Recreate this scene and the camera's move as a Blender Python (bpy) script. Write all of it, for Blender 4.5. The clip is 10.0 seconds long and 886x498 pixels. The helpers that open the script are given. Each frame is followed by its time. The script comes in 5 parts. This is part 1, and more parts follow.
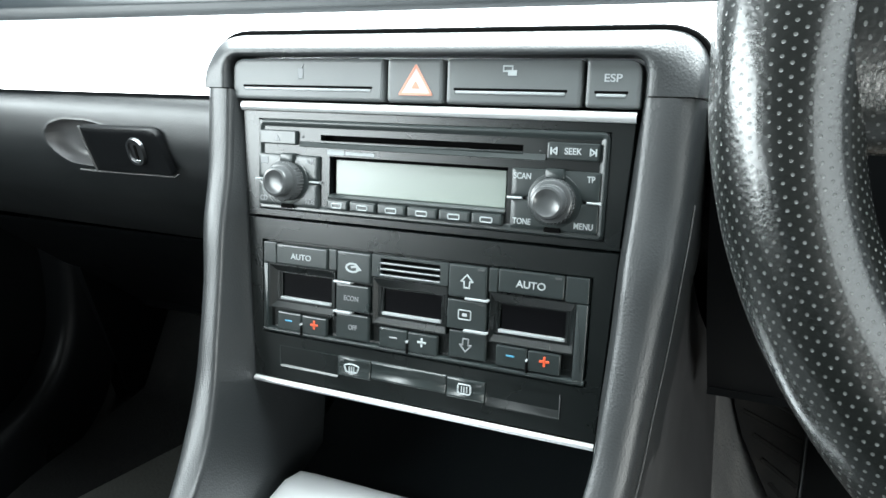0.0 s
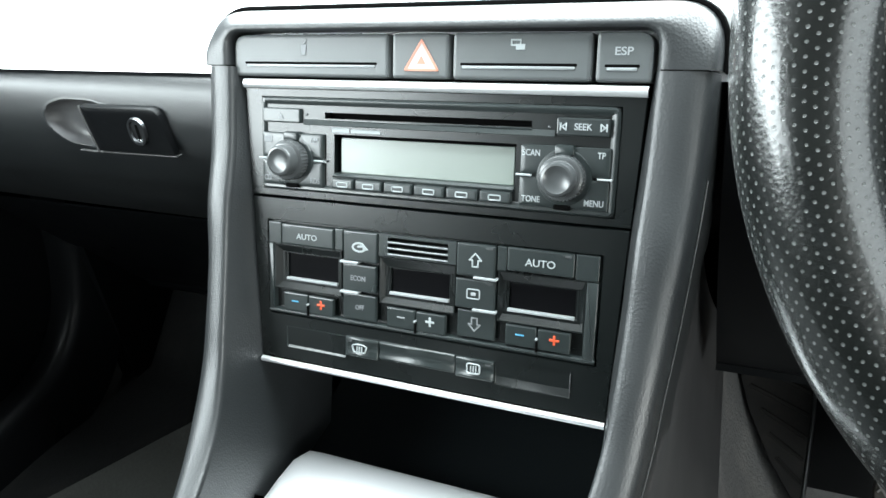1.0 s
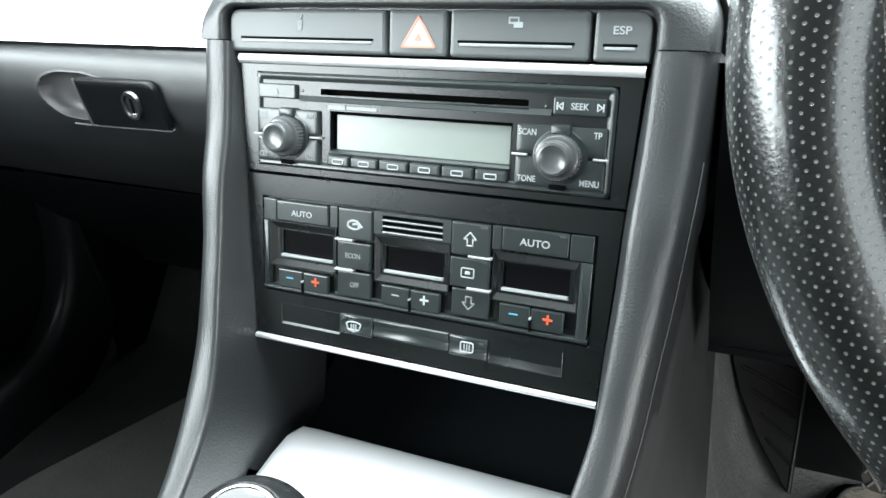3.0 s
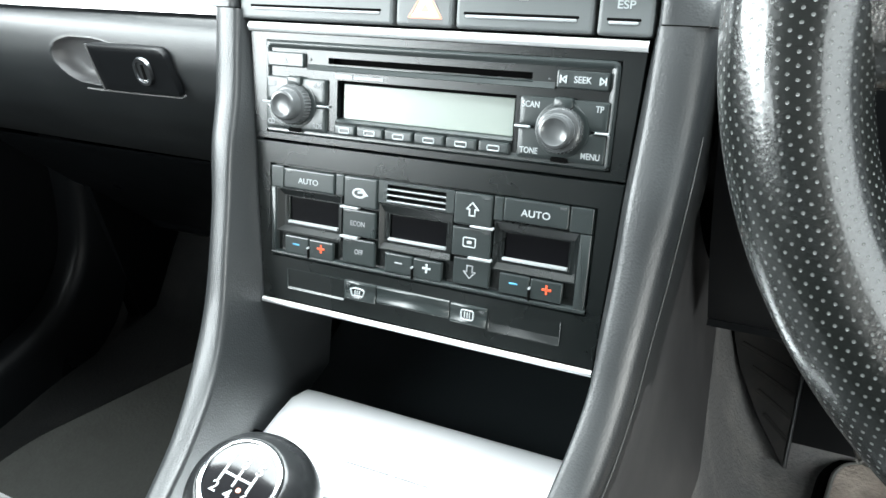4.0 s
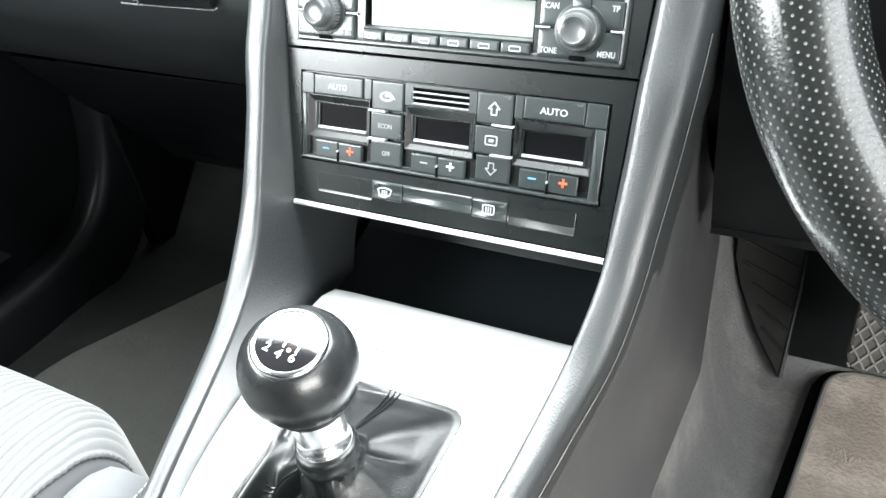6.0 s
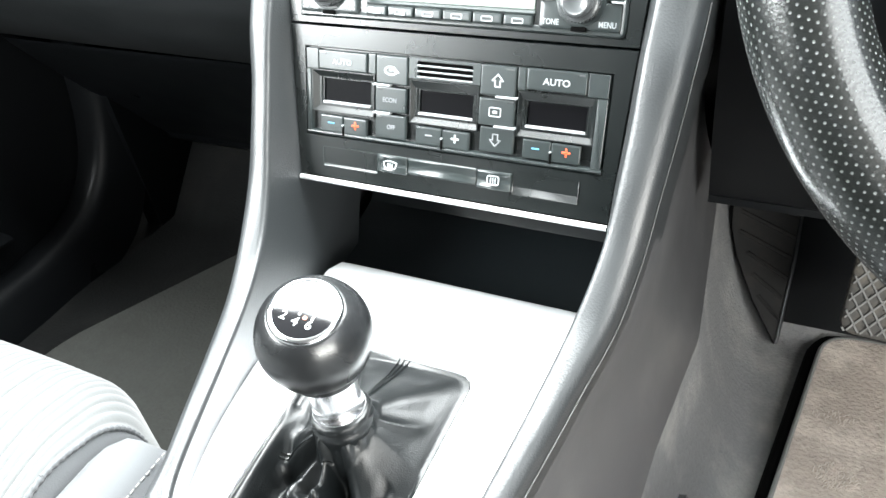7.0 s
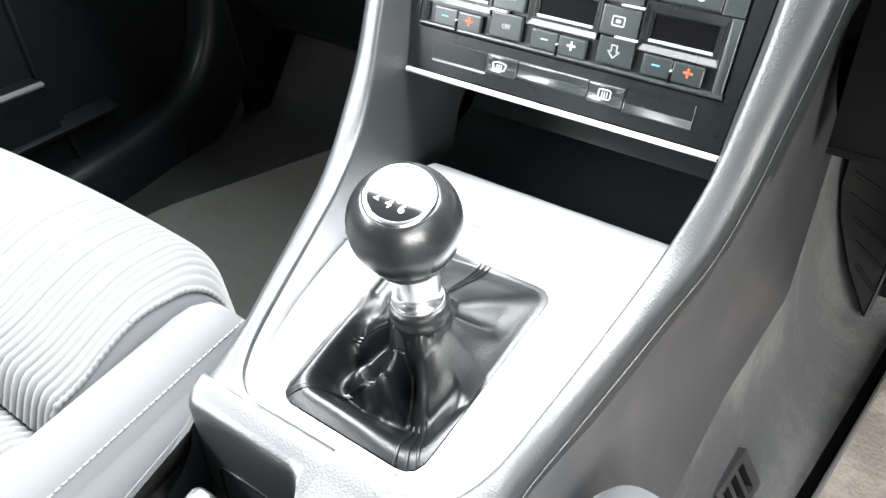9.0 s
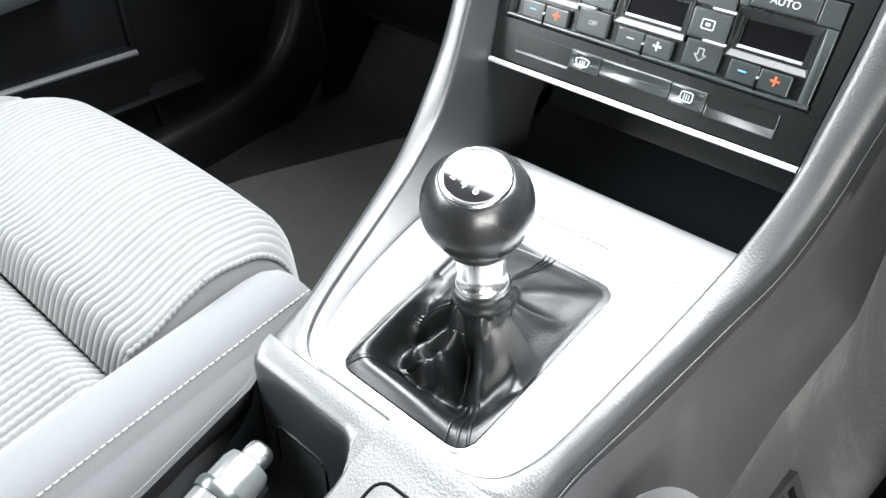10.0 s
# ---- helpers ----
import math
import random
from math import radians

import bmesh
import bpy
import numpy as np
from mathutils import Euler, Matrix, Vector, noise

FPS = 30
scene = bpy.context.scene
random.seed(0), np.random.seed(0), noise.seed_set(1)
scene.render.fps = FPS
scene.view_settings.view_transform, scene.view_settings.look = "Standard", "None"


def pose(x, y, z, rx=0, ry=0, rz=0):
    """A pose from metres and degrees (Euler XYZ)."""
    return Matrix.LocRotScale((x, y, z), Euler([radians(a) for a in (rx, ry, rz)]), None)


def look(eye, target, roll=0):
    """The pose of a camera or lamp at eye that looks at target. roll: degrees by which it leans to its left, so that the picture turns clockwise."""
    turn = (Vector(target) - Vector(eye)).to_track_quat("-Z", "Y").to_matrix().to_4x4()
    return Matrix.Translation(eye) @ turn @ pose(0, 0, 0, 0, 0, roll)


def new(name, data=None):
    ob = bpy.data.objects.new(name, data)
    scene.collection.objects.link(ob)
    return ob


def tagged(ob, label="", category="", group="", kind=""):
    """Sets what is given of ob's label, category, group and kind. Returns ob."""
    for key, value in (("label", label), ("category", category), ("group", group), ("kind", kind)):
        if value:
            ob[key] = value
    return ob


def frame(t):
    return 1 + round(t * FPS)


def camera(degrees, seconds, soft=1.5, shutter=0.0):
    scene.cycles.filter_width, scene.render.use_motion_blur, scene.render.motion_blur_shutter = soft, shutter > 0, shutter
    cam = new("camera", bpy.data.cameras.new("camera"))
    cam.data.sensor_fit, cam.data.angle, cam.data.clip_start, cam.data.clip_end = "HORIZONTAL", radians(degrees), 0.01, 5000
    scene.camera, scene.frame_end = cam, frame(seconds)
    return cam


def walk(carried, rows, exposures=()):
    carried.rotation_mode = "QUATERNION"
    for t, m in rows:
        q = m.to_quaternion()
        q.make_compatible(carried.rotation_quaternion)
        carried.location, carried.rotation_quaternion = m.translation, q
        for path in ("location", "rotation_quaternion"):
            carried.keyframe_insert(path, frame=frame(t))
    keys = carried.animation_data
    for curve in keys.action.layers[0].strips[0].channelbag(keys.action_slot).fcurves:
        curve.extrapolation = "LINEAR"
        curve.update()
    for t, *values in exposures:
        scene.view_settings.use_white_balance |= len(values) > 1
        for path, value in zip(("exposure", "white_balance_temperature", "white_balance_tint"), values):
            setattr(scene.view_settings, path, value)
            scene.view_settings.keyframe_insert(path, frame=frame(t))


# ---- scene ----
cam = camera(62.0, 10.0)
PATH = [
    (0, (0.186, -0.355, 0.722), (-0.603, 1.226, -0.214), -6.7),
    (0.5, (0.184, -0.353, 0.722), (-0.603, 1.214, -0.241), -7.1),
    (1, (0.181, -0.351, 0.721), (-0.608, 1.196, -0.271), -7.5),
    (1.5, (0.18, -0.35, 0.72), (-0.611, 1.174, -0.307), -7.4),
    (2, (0.181, -0.351, 0.721), (-0.635, 1.191, -0.257), -7.5),
    (3.5, (0.182, -0.351, 0.721), (-0.573, 1.156, -0.355), -6.6),
    (4, (0.189, -0.357, 0.723), (-0.596, 1.117, -0.377), -6.2),
    (4.5, (0.193, -0.36, 0.725), (-0.635, 1.046, -0.432), -7.1),
    (5, (0.194, -0.377, 0.718), (-0.642, 0.999, -0.469), -7.2),
    (5.5, (0.196, -0.393, 0.715), (-0.605, 0.998, -0.478), -6.7),
    (7, (0.193, -0.419, 0.719), (-0.547, 0.951, -0.536), -7.4),
    (7.5, (0.192, -0.424, 0.717), (-0.549, 0.924, -0.562), -7.4),
    (8, (0.191, -0.431, 0.711), (-0.576, 0.84, -0.629), -7.1),
    (8.5, (0.184, -0.435, 0.705), (-0.675, 0.731, -0.675), -5.7),
    (9, (0.185, -0.431, 0.703), (-0.679, 0.731, -0.677), -4.7),
    (9.5, (0.188, -0.428, 0.702), (-0.725, 0.723, -0.654), -4.5),
    (10, (0.187, -0.446, 0.702), (-0.798, 0.626, -0.669), -3.5),
]
walk(cam, [(t, look(eye, target, roll)) for t, eye, target, roll in PATH], exposures=[(0.0, -0.84, 6200, 1.6), (2.0, -0.78, 6200, 1.6), (3.5, -0.57, 6250, 3.2), (4.5, -0.08, 6350, 3.8), (5.5, 0.26, 6450, 5.6), (7.5, 0.56, 6480, 6.6), (8.5, 0.66, 6500, 7.8), (9.0, 0.40, 6500, 8.8), (10.0, 0.14, 6500, 9.5)])

# ---- world, light ----
world = bpy.data.worlds.new("world")
scene.world = world
world.use_nodes = True
wn = world.node_tree.nodes
sky = wn.new("ShaderNodeTexSky")
sky.sky_type = "NISHITA"
sky.sun_disc = False
sky.sun_elevation = radians(48)
sky.sun_rotation = radians(150)
sky.dust_density = 4.0
world.node_tree.links.new(sky.outputs[0], wn["Background"].inputs[0])
wn["Background"].inputs[1].default_value = 0.05

sun = new("sun", bpy.data.lights.new("sun", "SUN"))
sun.data.energy = 0.8
sun.data.angle = radians(15)
sun.data.color = (1.0, 0.97, 0.93)
sun.matrix_world = look((-1.0, 1.6, 3.0), (0, 0, 0.3))


def window_lamp(name, eye, target, sx, sy, power, tint=(0.95, 0.98, 1.0)):
    """Daylight that comes in by a window opening of the car."""
    lamp = bpy.data.lights.new(name, "AREA")
    lamp.shape, lamp.size, lamp.size_y, lamp.energy = "RECTANGLE", sx, sy, power
    lamp.color = tint
    ob = new(name, lamp)
    ob.matrix_world = look(eye, target)
    return ob


window_lamp("windscreen_daylight", (-0.02, 0.237, 0.975), (-0.02, 0.237 - 0.463, 0.975 - 0.886), 1.25, 0.82, 104)
window_lamp("passenger_window_daylight", (-0.79, -0.58, 0.91), (-0.10, -0.22, 0.52), 0.90, 0.36, 29)
window_lamp("rear_passenger_window_daylight", (-0.79, -1.36, 0.91), (0.0, -0.3, 0.52), 0.60, 0.34, 12)
window_lamp("driver_door_daylight", (0.94, -0.90, 0.58), (0.28, -0.32, 0.06), 0.70, 0.36, 20, (1.0, 0.98, 0.955))
window_lamp("driver_window_daylight", (0.95, -0.50, 0.98), (0.28, -0.12, 0.58), 0.70, 0.26, 4)

# ---- small tools ----
STACK_TILT = radians(20)
TS, TC = math.sin(STACK_TILT), math.cos(STACK_TILT)
# the stack's face: local x across, y up the face, z out of it
STACK = Matrix(((1, 0, 0, 0), (0, TS, -TC, 0), (0, TC, TS, 0.58), (0, 0, 0, 1)))


def finish(bm, mat, angle=38):
    bmesh.ops.remove_doubles(bm, verts=bm.verts, dist=1e-6)
    bmesh.ops.recalc_face_normals(bm, faces=bm.faces)
    for f in bm.faces:
        f.smooth = True
    lim = radians(angle)
    for e in bm.edges:
        if len(e.link_faces) == 2 and e.calc_face_angle(0) > lim:
            e.smooth = False
    me = bpy.data.meshes.new("mesh")
    bm.to_mesh(me)
    bm.free()
    me.materials.append(mat)
    return me


def part(name, bm, mat, parent=None, label="", m=None, angle=38):
    """Link a bmesh as one mesh object under a thing or a part. m: pose in the parent's space."""
    ob = new(name, finish(bm, mat, angle))
    ob.parent = parent
    if m is not None:
        ob.matrix_basis = m
    if label:
        ob["label"] = label
    return ob


def thing(name, label, category, m=None, group="", kind=""):
    ob = new(name)
    ob.empty_display_size = 0.02
    if m is not None:
        ob.matrix_basis = m
    return tagged(ob, label, category, group, kind)


def mesh_thing(name, bm, mat, label, category, m=None, group="", kind="", angle=38):
    ob = part(name, bm, mat, None, "", m, angle)
    return tagged(ob, label, category, group, kind)


def rr(w, h, r, cx=0.0, cy=0.0, n=4):
    """A rounded rectangle, counter-clockwise."""
    r = min(r, w / 2 - 1e-5, h / 2 - 1e-5)
    pts = []
    for qx, qy, a0 in ((1, 1, 0), (-1, 1, 90), (-1, -1, 180), (1, -1, 270)):
        for k in range(n + 1):
            a = radians(a0 + 90 * k / n)
            pts.append((cx + qx * (w / 2 - r) + r * math.cos(a), cy + qy * (h / 2 - r) + r * math.sin(a)))
    return pts


def box_pts(x0, y0, x1, y1, r=0.001, n=3):
    return rr(abs(x1 - x0), abs(y1 - y0), r, (x0 + x1) / 2, (y0 + y1) / 2, n)


def poly(corners, r, n=4):
    """A polygon with rounded corners (counter-clockwise corners)."""
    out = []
    m = len(corners)
    for i in range(m):
        p, a, b = Vector(corners[i]), Vector(corners[i - 1]), Vector(corners[(i + 1) % m])
        ri = r[i] if isinstance(r, (list, tuple)) else r
        da, db = (a - p).normalized(), (b - p).normalized()
        p0, p1 = p + da * ri, p + db * ri
        for k in range(n + 1):
            s = k / n
            q = p0 * (1 - s) ** 2 + p * 2 * s * (1 - s) + p1 * s ** 2
            out.append((q.x, q.y))
    return out


def inset(pts, d):
    m = len(pts)
    out = []
    for i in range(m):
        a, p, b = Vector(pts[i - 1]), Vector(pts[i]), Vector(pts[(i + 1) % m])
        e0, e1 = p - a, b - p
        n = Vector((0, 0))
        for e in (e0, e1):
            if e.length > 1e-9:
                n += Vector((-e.y, e.x)).normalized()
        n = n.normalized() if n.length else n
        out.append((p.x + n.x * d, p.y + n.y * d))
    return out


def loft(bm, rings, closed=True, cap0=False, cap1=False):
    rows = [[bm.verts.new(p) for p in ring] for ring in rings]
    for a, b in zip(rows, rows[1:]):
        n = len(a)
        for i in range(n if closed else n - 1):
            j = (i + 1) % n
            bm.faces.new((a[i], a[j], b[j], b[i]))
    if cap0:
        bm.faces.new(rows[0][::-1])
    if cap1:
        bm.faces.new(rows[-1])
    return rows


def slab(bm, pts, z0, z1, bev=0.0006, crown=0.0):
    """An upright block over an outline with a rounded upper edge."""
    rings = [[(x, y, z0) for x, y in pts], [(x, y, z1 - bev) for x, y in pts]]
    mid = inset(pts, bev * 0.3)
    rings.append([(x, y, z1 - bev * 0.3) for x, y in mid])
    top = inset(pts, bev)
    rings.append([(x, y, z1) for x, y in top])
    turns = [(b[0] - a[0]) * (c[1] - b[1]) - (b[1] - a[1]) * (c[0] - b[0]) for a, b, c in zip(top, top[1:] + top[:1], top[2:] + top[:2])]
    if not crown and (min(turns) > -1e-12 or max(turns) < 1e-12):
        # a narrow flat border keeps the face plane
        xs, ys = [p[0] for p in top], [p[1] for p in top]
        cx, cy, wx, wy = (min(xs) + max(xs)) / 2, (min(ys) + max(ys)) / 2, (max(xs) - min(xs)) / 2, (max(ys) - min(ys)) / 2
        if min(wx, wy) > 2 * bev:
            rings.append([(cx + (x - cx) * (1 - 0.7 * bev / wx), cy + (y - cy) * (1 - 0.7 * bev / wy), z1) for x, y in top])
    if crown:
        cx = sum(p[0] for p in top) / len(top)
        cy = sum(p[1] for p in top) / len(top)
        for s in (0.75, 0.4):
            rings.append([(cx + (x - cx) * s, cy + (y - cy) * s, z1 + crown * (1 - s * s)) for x, y in top])
    loft(bm, rings, cap0=True, cap1=True)


def cuboid(bm, x0, y0, z0, x1, y1, z1, bev=0.0005):
    slab(bm, [(x0, y0), (x1, y0), (x1, y1), (x0, y1)], z0, z1, bev)


def holed(bm, x0, y0, x1, y1, holes, z0, z1, depth):
    """A plate with rectangular holes through its face."""
    xs = sorted({x0, x1, *[h[0] for h in holes], *[h[2] for h in holes]})
    ys = sorted({y0, y1, *[h[1] for h in holes], *[h[3] for h in holes]})

    def inside(cx, cy):
        return any(h[0] < cx < h[2] and h[1] < cy < h[3] for h in holes)

    def quad(*p):
        bm.faces.new([bm.verts.new(q) for q in p])

    for xa, xb in zip(xs, xs[1:]):
        for ya, yb in zip(ys, ys[1:]):
            if not inside((xa + xb) / 2, (ya + yb) / 2):
                quad((xa, ya, z1), (xb, ya, z1), (xb, yb, z1), (xa, yb, z1))
    for hx0, hy0, hx1, hy1 in holes:
        for (ax, ay), (bx, by) in (((hx0, hy0), (hx1, hy0)), ((hx1, hy0), (hx1, hy1)), ((hx1, hy1), (hx0, hy1)), ((hx0, hy1), (hx0, hy0))):
            quad((ax, ay, z1), (bx, by, z1), (bx, by, z1 - depth), (ax, ay, z1 - depth))
    for (ax, ay), (bx, by) in (((x0, y0), (x1, y0)), ((x1, y0), (x1, y1)), ((x1, y1), (x0, y1)), ((x0, y1), (x0, y0))):
        quad((bx, by, z1), (ax, ay, z1), (ax, ay, z0), (bx, by, z0))


def stroke(bm, pts, width, z0, z1, closed=False):
    """A thin printed or raised line."""
    pts = [Vector(p) for p in pts]
    segs = list(zip(pts, pts[1:] + (pts[:1] if closed else [])))
    if not closed:
        segs = segs[: len(pts) - 1]
    for a, b in segs:
        d = (b - a).normalized()
        n = Vector((-d.y, d.x)) * width / 2
        a2, b2 = a - d * width * 0.3, b + d * width * 0.3
        slab(bm, [tuple(a2 - n), tuple(b2 - n), tuple(b2 + n), tuple(a2 + n)], z0, z1, (z1 - z0) * 0.2)


def lathe(bm, profile, n=40, m=None):
    """Turn a profile of (radius, height) round z."""
    rings = []
    for r, h in profile:
        ring = [Vector((r * math.cos(2 * math.pi * k / n), r * math.sin(2 * math.pi * k / n), h)) for k in range(n)]
        rings.append([m @ p for p in ring] if m is not None else ring)
    loft(bm, rings, cap0=True, cap1=True)


def tube(bm, pts, radius, n=8, closed=False):
    """A round bead along points; radius may be a list."""
    pts = [Vector(p) for p in pts]
    rings = []
    for i, p in enumerate(pts):
        if closed:
            d = pts[(i + 1) % len(pts)] - pts[i - 1]
        else:
            d = pts[min(i + 1, len(pts) - 1)] - pts[max(i - 1, 0)]
        d.normalize()
        up = Vector((0, 0, 1)) if abs(d.z) < 0.9 else Vector((0, 1, 0))
        a = d.cross(up).normalized()
        b = a.cross(d).normalized()
        r = radius[i] if isinstance(radius, (list, tuple)) else radius
        rings.append([p + a * (r * math.cos(2 * math.pi * k / n)) + b * (r * math.sin(2 * math.pi * k / n)) for k in range(n)])
    if closed:
        rings.append(rings[0])
        loft(bm, rings)
    else:
        loft(bm, rings, cap0=True, cap1=True)


def grid(bm, fn, nu, nv):
    """A sheet of points fn(s, t) with s, t in 0..1."""
    rows = [[bm.verts.new(fn(i / nu, j / nv)) for i in range(nu + 1)] for j in range(nv + 1)]
    for a, b in zip(rows, rows[1:]):
        for i in range(nu):
            bm.faces.new((a[i], a[i + 1], b[i + 1], b[i]))
    return rows


def lettering(text, size, mat, parent, u, v, w, label="", align="CENTER", stretch=1.0, turn=0.0):
    cu = bpy.data.curves.new("lettering", "FONT")
    cu.body, cu.size, cu.align_x, cu.align_y, cu.extrude = text, size, align, "CENTER", 0.00012
    cu.offset = size * 0.012
    tmp = bpy.data.objects.new("tmp", cu)
    scene.collection.objects.link(tmp)
    me = bpy.data.meshes.new_from_object(tmp.evaluated_get(bpy.context.evaluated_depsgraph_get()))
    bpy.data.objects.remove(tmp)
    me.materials.clear()
    me.materials.append(mat)
    me.transform(Matrix.Diagonal((stretch, 1, 1, 1)))
    ob = new("lettering", me)
    ob.parent = parent
    ob.matrix_basis = pose(u, v, w, 0, 0, turn)
    ob["label"] = label or "white printed " + text + " lettering"
    return ob


def smooth_path(pts, n):
    """Points along a smooth curve through the given ones (tuples of any length)."""
    pts = [np.array(p, float) for p in pts]
    out = []
    for k in range(n + 1):
        s = k / n * (len(pts) - 1)
        i = min(int(s), len(pts) - 2)
        f = s - i
        p0, p1, p2, p3 = pts[max(i - 1, 0)], pts[i], pts[i + 1], pts[min(i + 2, len(pts) - 1)]
        out.append(0.5 * (2 * p1 + (p2 - p0) * f + (2 * p0 - 5 * p1 + 4 * p2 - p3) * f * f + (3 * p1 - p0 - 3 * p2 + p3) * f ** 3))
    return out


# ---- materials ----
def material(name, colour, rough=0.5, metal=0.0, grain=0.0, scale=900.0, vary=0.12, coat=0.0, spec=0.5, kind="noise", stain=None, sheen=0.0):
    """A surface with fine relief and two scales of variation. grain: depth of the relief."""
    mt = bpy.data.materials.new(name)
    mt.use_nodes = True
    nt = mt.node_tree
    N, L = nt.nodes, nt.links
    b = N["Principled BSDF"]
    b.inputs["Roughness"].default_value = rough
    b.inputs["Metallic"].default_value = metal
    b.inputs["Specular IOR Level"].default_value = spec
    b.inputs["Coat Weight"].default_value = coat
    b.inputs["Coat Roughness"].default_value = 0.08
    b.inputs["Sheen Weight"].default_value = sheen
    tc = N.new("ShaderNodeTexCoord")
    big = N.new("ShaderNodeTexNoise")
    big.inputs["Scale"].default_value = 14.0
    big.inputs["Detail"].default_value = 5.0
    fine = N.new("ShaderNodeTexNoise")
    fine.inputs["Scale"].default_value = scale * 0.6
    fine.inputs["Detail"].default_value = 3.0
    L.new(tc.outputs["Object"], big.inputs["Vector"])
    L.new(tc.outputs["Object"], fine.inputs["Vector"])
    ramp = N.new("ShaderNodeMixRGB")
    dark = tuple(x * (1 - vary) for x in colour)
    light = tuple(min(1, x * (1 + vary)) for x in colour)
    ramp.inputs["Color1"].default_value = (*dark, 1)
    ramp.inputs["Color2"].default_value = (*light, 1)
    mixf = N.new("ShaderNodeMath")
    mixf.operation = "MULTIPLY_ADD"
    mixf.inputs[1].default_value = 0.45
    L.new(fine.outputs["Fac"], mixf.inputs[0])
    half = N.new("ShaderNodeMath")
    half.operation = "MULTIPLY"
    half.inputs[1].default_value = 0.55
    L.new(big.outputs["Fac"], half.inputs[0])
    L.new(half.outputs[0], mixf.inputs[2])
    L.new(mixf.outputs[0], ramp.inputs["Fac"])
    colour_out = ramp.outputs[0]
    if stain:
        tint, amount, sc = stain
        blot = N.new("ShaderNodeTexNoise")
        blot.inputs["Scale"].default_value = sc
        blot.inputs["Detail"].default_value = 8.0
        blot.inputs["Roughness"].default_value = 0.65
        L.new(tc.outputs["Object"], blot.inputs["Vector"])
        cr = N.new("ShaderNodeValToRGB")
        cr.color_ramp.elements[0].position = 0.48
        cr.color_ramp.elements[1].position = 0.72
        cr.color_ramp.elements[0].color = (0, 0, 0, 1)
        cr.color_ramp.elements[1].color = (amount, amount, amount, 1)
        L.new(blot.outputs["Fac"], cr.inputs["Fac"])
        mx = N.new("ShaderNodeMixRGB")
        mx.inputs["Color2"].default_value = (*tint, 1)
        L.new(cr.outputs["Color"], mx.inputs["Fac"])
        L.new(colour_out, mx.inputs["Color1"])
        colour_out = mx.outputs[0]
    L.new(colour_out, b.inputs["Base Color"])
    rv = N.new("ShaderNodeMath")
    rv.operation = "MULTIPLY_ADD"
    rv.inputs[1].default_value = 0.18
    rv.inputs[2].default_value = rough - 0.09
    L.new(big.outputs["Fac"], rv.inputs[0])
    L.new(rv.outputs[0], b.inputs["Roughness"])
    if grain:
        bump = N.new("ShaderNodeBump")
        bump.inputs["Strength"].default_value = 0.6
        bump.inputs["Distance"].default_value = grain
        if kind == "leather":
            vo = N.new("ShaderNodeTexVoronoi")
            vo.inputs["Scale"].default_value = scale
            warp = N.new("ShaderNodeVectorMath")
            warp.operation = "MULTIPLY_ADD"
            warp.inputs[1].default_value = (0.0005, 0.0005, 0.0005)
            L.new(fine.outputs["Color"], warp.inputs[0])
            L.new(tc.outputs["Object"], warp.inputs[2])
            L.new(warp.outputs[0], vo.inputs["Vector"])
            L.new(vo.outputs["Distance"], bump.inputs["Height"])
        else:
            L.new(fine.outputs["Fac"], bump.inputs["Height"])
        L.new(bump.outputs[0], b.inputs["Normal"])
    return mt


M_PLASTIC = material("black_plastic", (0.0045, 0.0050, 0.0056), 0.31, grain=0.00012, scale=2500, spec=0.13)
M_BUTTON = material("button_plastic", (0.0172, 0.0228, 0.0230), 0.30, grain=0.00002, scale=2000, spec=0.85)
M_FASCIA = material("fascia_plastic", (0.0048, 0.0066, 0.0066), 0.28, grain=0.00002, scale=2000, spec=0.7)
M_GRAIN = material("grained_grey_plastic", (0.018, 0.0203, 0.0217), 0.41, grain=0.00018, scale=780, kind="leather", spec=0.95)
M_PAD = material("soft_dash_plastic", (0.012, 0.0145, 0.016), 0.33, grain=0.00012, scale=1500, kind="leather", spec=0.35)
M_TUNNEL = material("smooth_grey_plastic", (0.062, 0.062, 0.0645), 0.42, grain=0.00010, scale=1500, stain=((0.15, 0.147, 0.142), 0.35, 10.0))
M_SILVER = material("silver_paint", (0.74, 0.75, 0.76), 0.34, metal=0.55, vary=0.03, grain=0.00002, scale=4000)
M_CHROME = material("satin_chrome", (0.82, 0.83, 0.84), 0.20, metal=1.0, vary=0.03)
M_BRIGHT = material("polished_metal", (0.85, 0.85, 0.86), 0.24, metal=1.0, vary=0.03)
M_LINE = material("pale_trim_line", (0.32, 0.34, 0.35), 0.35, vary=0.05)
M_CAP = material("knob_cap_plastic", (0.062, 0.066, 0.068), 0.26, grain=0.00004, scale=3000, spec=0.9)
M_SEAM = material("seam_bead_plastic", (0.085, 0.085, 0.085), 0.4, vary=0.05)
M_PRINT = material("white_print", (0.38, 0.41, 0.42), 0.5, vary=0.04)
# white print dimmed: paints sheen and weak light on some keys, wear on others
M_PRINT_DIM = material("dimmed_white_print", (0.22, 0.23, 0.24), 0.5, vary=0.05)
M_RED = material("red_print", (0.58, 0.085, 0.03), 0.5, vary=0.05)
M_BLUE = material("blue_print", (0.075, 0.27, 0.42), 0.5, vary=0.05)
M_AMBER = material("salmon_print", (0.62, 0.27, 0.19), 0.5, vary=0.05)
M_HAZARD = material("hazard_glass", (0.50, 0.44, 0.42), 0.35, vary=0.05)
